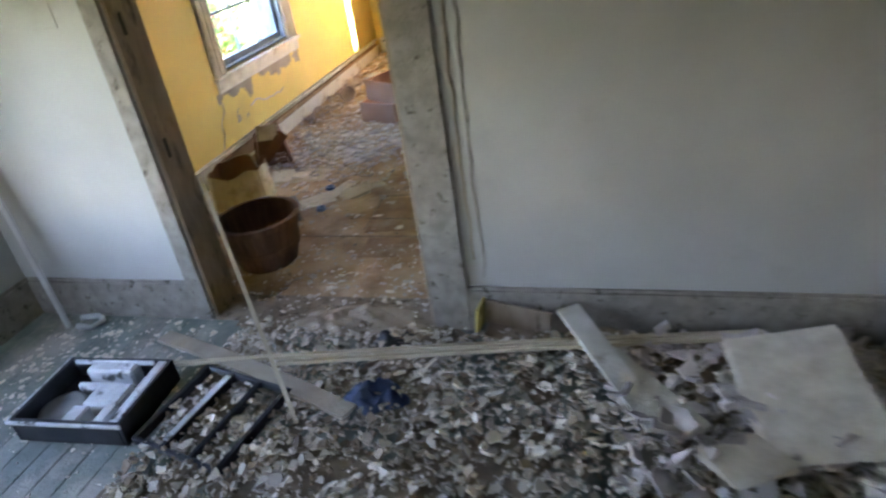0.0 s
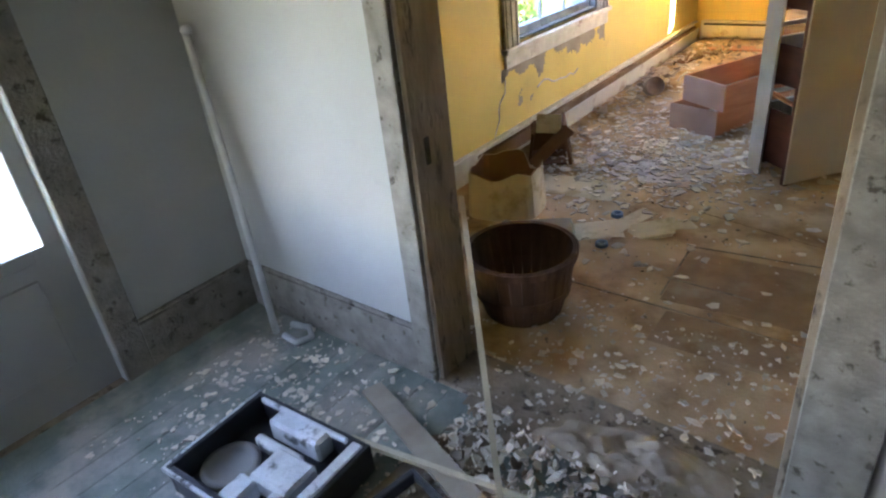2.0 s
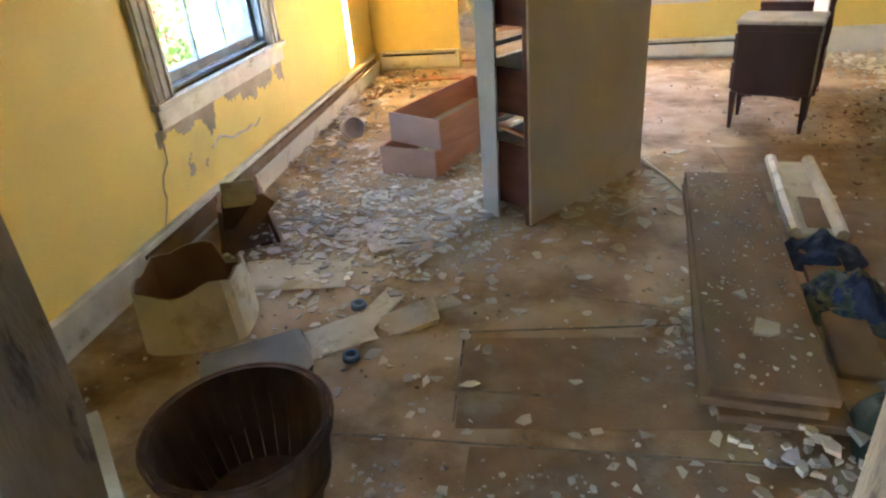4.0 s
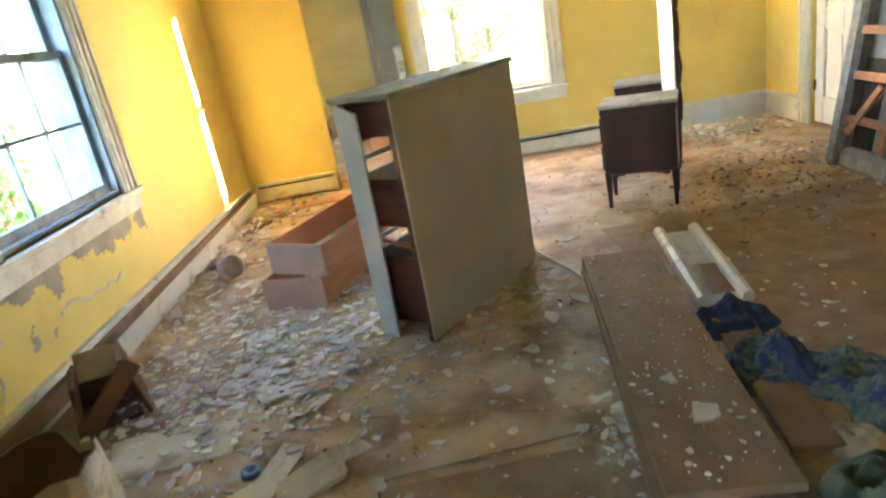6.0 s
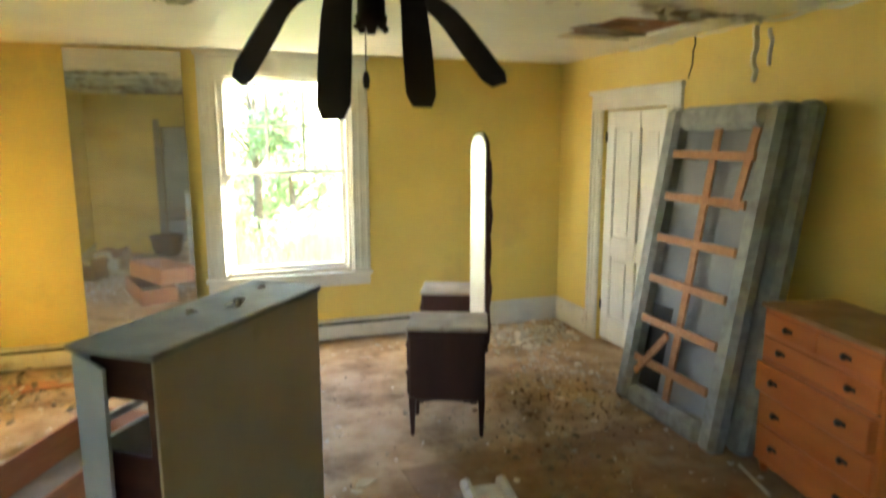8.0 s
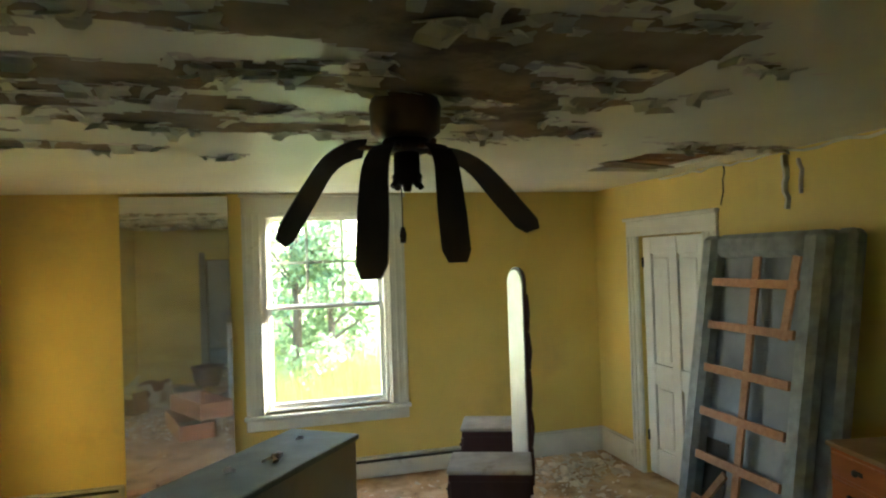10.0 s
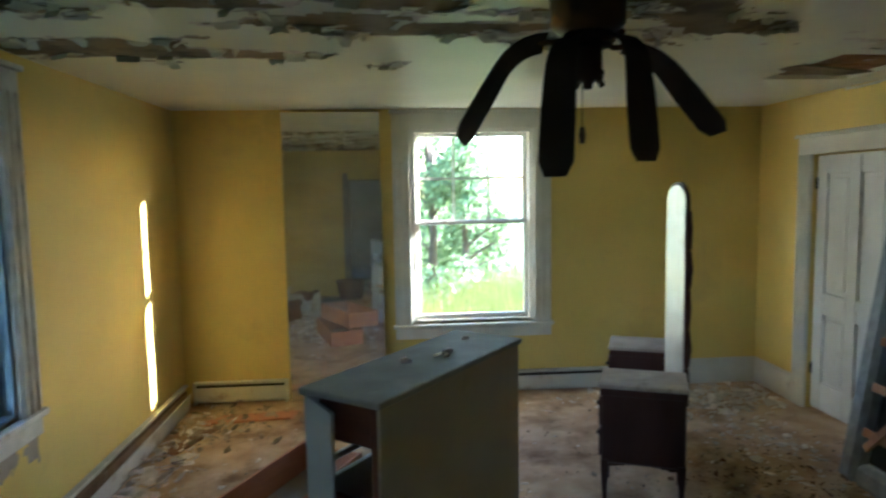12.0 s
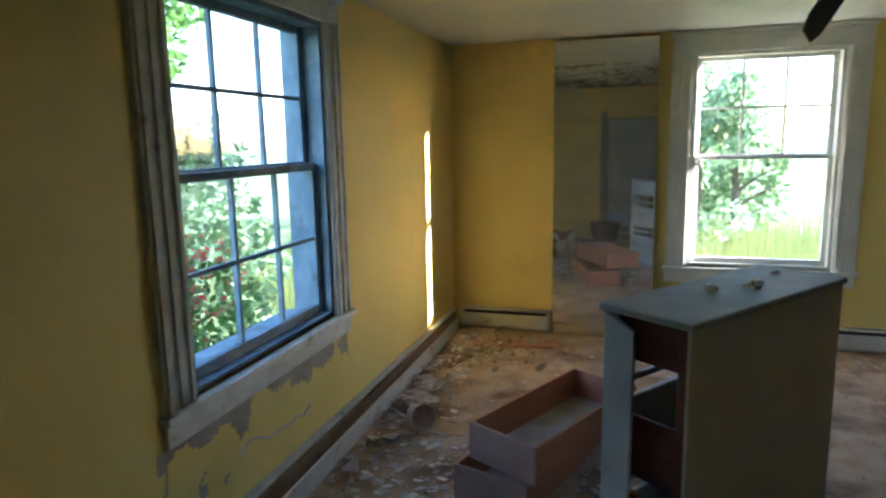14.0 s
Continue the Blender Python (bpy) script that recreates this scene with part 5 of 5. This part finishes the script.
part("round_seat", lathe_bm([(0.0, 0.031), (0.1, 0.031), (0.11, 0.06), (0.085, 0.065), (0.08, 0.045), (0.0, 0.045)], 24), M_GREYBOARD, tr, "grey round recess", True).matrix_basis = pose(-0.155, -0.06, 0)
part("rim", span((-tw / 2 - 0.01, -td / 2 - 0.012, th - 0.02), (tw / 2 + 0.01, -td / 2, th), 0.003), M_DUSTPL, tr)
part("rim", span((-tw / 2 - 0.012, -td / 2, th - 0.02), (-tw / 2, td / 2 + 0.01, th), 0.003), M_DUSTPL, tr)

# black slatted rack half buried
rk = thing("slatted_rack", pose(-1.45, 1.01, 0.05, 4, 0, -14), "black metal rack half buried in rubble", "rack")
for x in (-0.25, -0.08, 0.09, 0.25):
    part("bar", box_bm((0.025, 0.46, 0.05), (x, 0, 0), 0.004), M_BLACKPL, rk)
for y in (-0.23, 0.23):
    part("cross_bar", box_bm((0.53, 0.02, 0.04), (0, y, 0), 0.004), M_BLACKPL, rk)
part("dusty_cover", box_bm((0.03, 0.4, 0.008), (-0.08, 0, 0.03), 0.002), M_DUSTPL, rk)

# strips and boards across the rubble
def strip(name, a, b, w, t, material, label, sag=0.0, category="wood strip", group=""):
    a, b = Vector(a), Vector(b)
    d = b - a
    bm = bmesh.new()
    n = 10
    rows_ = []
    side = d.cross(Vector((0, 0, 1))).normalized() * w / 2
    for i in range(n + 1):
        p = a.lerp(b, i / n) + Vector((0, 0, sag * math.sin(math.pi * i / n)))
        rows_.append([bm.verts.new(p + q) for q in (-side, side, side + Vector((0, 0, t)), -side + Vector((0, 0, t)))])
    for q, s in zip(rows_, rows_[1:]):
        for k in range(4):
            bm.faces.new((q[k], q[(k + 1) % 4], s[(k + 1) % 4], s[k]))
    bm.faces.new(rows_[0])
    bm.faces.new(rows_[-1])
    bmesh.ops.recalc_face_normals(bm, faces=bm.faces)
    return solid(name, bm, material, label, category, group=group)


strip("moulding_strip", (-1.95, 1.3, 0.05), (0.9, 1.72, 0.07), 0.022, 0.02, M_LATH, "long pale wooden moulding across the rubble", 0.015, group="mouldings on the rubble")
strip("moulding_strip", (-1.3, 1.36, 0.055), (1.25, 1.74, 0.07), 0.022, 0.018, M_LATH, "long pale wooden moulding across the rubble", 0.01, group="mouldings on the rubble")
strip("thin_stick", (-1.05, 1.02, 0.03), (-1.84, 1.95, 0.78), 0.02, 0.014, M_LATH, "thin pale stick leaning on the door jamb", 0.0)
strip("curved_board", (-2.12, 1.58, 0.005), (-0.82, 1.08, 0.05), 0.09, 0.018, M_BAREPL, "grey-white bowed board lying in the hall", 0.03, "board")
strip("broken_board", (0.06, 1.72, 0.17), (0.44, 1.12, 0.06), 0.11, 0.02, M_OLDWHITE, "flaking white board propped on the rubble", 0.0, "board")
strip("broken_board", (0.25, 1.5, 0.1), (0.6, 1.12, 0.05), 0.09, 0.018, M_OLDWHITE, "flaking white board propped on the rubble", 0.0, "board")
bx = thing("crushed_carton", pose(-0.2, 1.68, 0.03, 0, 8, -6), "crushed grey-brown carton against the baseboard", "carton")
part("panel", box_bm((0.34, 0.012, 0.14), (0, 0.05, 0.08), 0.003), M_JAMB, bx)
part("panel", box_bm((0.3, 0.13, 0.01), (0.02, 0.0, 0.02), 0.003), M_JAMB, bx)
part("yellow_flap", box_bm((0.014, 0.12, 0.15), (-0.17, 0.0, 0.08), 0.003), mat("yellow_card", (0.55, 0.45, 0.12), (0.62, 0.52, 0.2), 6, 0.8, 0.1), bx, "yellow torn flap")
slab("plaster_slab", 0.98, 1.3, 0.11, 0.42, 0.6, 0.018, (5, -4, 8), M_PLASTER, "large pale plaster sheet fallen on the rubble", "plaster", "fallen plaster sheets")
slab("plaster_slab", 0.72, 0.95, 0.1, 0.24, 0.2, 0.016, (-6, 7, 35), M_PLASTER, "broken pale plaster piece lying on the rubble", "plaster", "fallen plaster sheets")
cloth("rag", -1.05, 1.78, 0.34, 0.14, 0.07, 4, M_RAG, "beige wrinkled rag lying on the threshold", 14.0, "rag").location.z += 0.012
cloth("blue_rag", -0.75, 1.2, 0.16, 0.1, 0.09, 12, M_BLUE, "dark blue scrap of cloth in the rubble", 17.0, "rag").location.z += 0.03
cloth("dark_rag", -0.8, 1.62, 0.12, 0.08, 0.12, 12, M_BLACKPL, "black scrap beside the casing", 21.0, "rag")
solid("light_switch_plate", span((-2.33, HY - 0.006, 1.62), (-2.18, HY - 0.001, 1.78), 0.002), M_HALLWALL, "bare outlined switch patch on the wall", "switch plate")

# ---- outdoors ----
solid("ground", span((-150, -150, -0.55), (150, 150, -0.45)), M_GRASS, "grassy ground round the house", "ground", "structure")


def leaves(count, blobs, size, material, name, parent, label="", seed=3):
    """A crown of many leaf quads, gathered in the given clumps."""
    g = np.random.default_rng(seed)
    w = np.array([b[3] ** 2 for b in blobs])
    pick = g.choice(len(blobs), count, p=w / w.sum())
    cen = np.array([b[:3] for b in blobs])[pick]
    rad = np.array([b[3] for b in blobs])[pick][:, None]
    d = g.normal(size=(count, 3))
    d /= np.linalg.norm(d, axis=1)[:, None]
    p = cen + d * rad * (0.35 + 0.65 * g.random((count, 1)) ** 0.5)
    u = g.normal(size=(count, 3))
    u /= np.linalg.norm(u, axis=1)[:, None]
    v = np.cross(u, g.normal(size=(count, 3)))
    v /= np.linalg.norm(v, axis=1)[:, None]
    s = size * (0.6 + 0.8 * g.random((count, 1)))
    q = np.stack([p - u * s, p + v * s * 0.55, p + u * s, p - v * s * 0.55], 1).reshape(-1, 3)
    me = bpy.data.meshes.new(name)
    me.from_pydata(q.tolist(), [], np.arange(4 * count).reshape(-1, 4).tolist())
    me.materials.append(material)
    ob = new(name, me)
    ob.parent = parent
    return tagged(ob, label, kind="stuff")


def tree(x, y, height, spread, count, size, material, label, seed, low=0.25, name="tree"):
    r = random.Random(seed)
    t = thing(name, pose(x, y, -0.45), label, name)
    part("trunk", tube_bm([(0, 0, 0), (0.05, 0.02, height * 0.35), (-0.04, 0.03, height * 0.7), (0, 0, height * 0.92)], [0.05 * spread + 0.03, 0.04 * spread + 0.02, 0.03 * spread, 0.012], 8), M_BARK, t, "", True)
    blobs = []
    for k in range(22):
        z = height * r.uniform(low, 1.0)
        rr = spread * (1.05 - 0.6 * (z / height)) * r.random() ** 0.5
        a = r.random() * math.tau
        b = (rr * math.cos(a), rr * math.sin(a), z, spread * r.uniform(0.16, 0.36))
        blobs.append(b)
        if k < 9:
            part("limb", tube_bm([(0, 0, z * 0.7), (b[0] * 0.5, b[1] * 0.5, z * 0.88), (b[0], b[1], z)], [0.03, 0.02, 0.008], 5), M_BARK, t)
    leaves(count, blobs, size, material, "crown", t, "", seed)
    return t


tree(-5.0, 5.2, 2.5, 1.0, 3200, 0.05, M_LEAF, "dark leafy shrub close outside the window", 11, 0.1, "shrub")
tree(-5.6, 4.4, 3.6, 1.0, 3000, 0.06, M_LEAF, "leafy shrub outside the side window", 12, 0.15, "shrub")
tree(-4.9, 5.6, 3.9, 0.9, 2200, 0.075, M_LEAF, "leafy sapling brushing the side window", 23, 0.45)
tree(0.2, 14.3, 3.4, 1.1, 3000, 0.06, M_LEAFPALE, "young green tree at the meadow edge", 24, 0.12)
tree(-5.5, 7.2, 2.4, 1.1, 3000, 0.055, M_LEAFPALE, "pale sunlit shrub outside", 13, 0.1, "shrub")
tree(-8.5, 7.5, 6.5, 1.7, 5000, 0.08, M_LEAFPALE, "tall pale tree behind the shrubs", 14)
tree(-5.7, 6.3, 4.6, 0.95, 3400, 0.055, M_LEAF, "slender leafy tree near the side window", 19, 0.3)
tree(-9.5, 11.5, 6.0, 2.2, 5000, 0.09, M_LEAF, "green tree in the yard", 15)
tree(-11.0, 4.0, 7.0, 2.4, 5000, 0.1, M_LEAFPALE, "broad pale tree in the yard", 16)
fb = thing("flower_bush", pose(-5.2, 6.4, -0.45), "bush with red flowers outside the window", "bush")
leaves(1500, [(0, 0, 0.5, 0.6), (0.3, 0.4, 0.8, 0.5), (-0.2, -0.4, 0.9, 0.5)], 0.04, M_LEAF, "foliage", fb, "", 17)
leaves(420, [(0, 0, 0.8, 0.5), (0.3, 0.4, 1.1, 0.4), (-0.2, -0.3, 1.15, 0.4)], 0.035, M_FLOWER, "blossom", fb, "red blossoms", 18)
for i, (x, y, h) in enumerate(((-3.6, 17, 6.5), (-1.2, 15.5, 5.2), (-0.2, 17.5, 5.5), (-0.4, 14.6, 4.3), (-5.8, 19, 7), (-8.2, 20, 7.5), (-2.4, 21, 8))):
    tree(x, y, h, 1.5, 5200, 0.06, M_LEAFPALE if i % 2 else M_LEAF, "young leafy tree beyond the meadow", 30 + i, 0.12)
g = np.random.default_rng(5)
n = 9000
bx_, by_ = g.uniform(-7, 5, n), g.uniform(9.2, 16, n)
hh = g.uniform(0.4, 1.15, n)
lx, ly = g.normal(0, 0.14, n), g.normal(0, 0.14, n)
q = np.stack([np.stack([bx_ - 0.012, by_, np.full(n, -0.46)], 1), np.stack([bx_ + 0.012, by_ + 0.006, np.full(n, -0.46)], 1), np.stack([bx_ + lx, by_ + ly, hh - 0.45], 1)], 1).reshape(-1, 3)
me = bpy.data.meshes.new("meadow_grass")
me.from_pydata(q.tolist(), [], np.arange(3 * n).reshape(-1, 3).tolist())
me.materials.append(M_BLADE)
tagged(new("meadow_grass", me), "tall sunlit meadow grass behind the house", "grass", kind="stuff")

# ---- hall floor boards, last ----
bmesh_board = finish(box_bm((0.118, 2.2, 0.02), (0, 0, -0.011), 0.0025), "board", M_GREENFLOOR)
hf = hall_floor
for row in range(2):
    for i in range(46):
        o = new("board", bmesh_board)
        o.parent = hf
        o.matrix_basis = pose(HX0 + 0.06 + 0.119 * i, HY - 1.12 - 2.21 * row, 0.0)
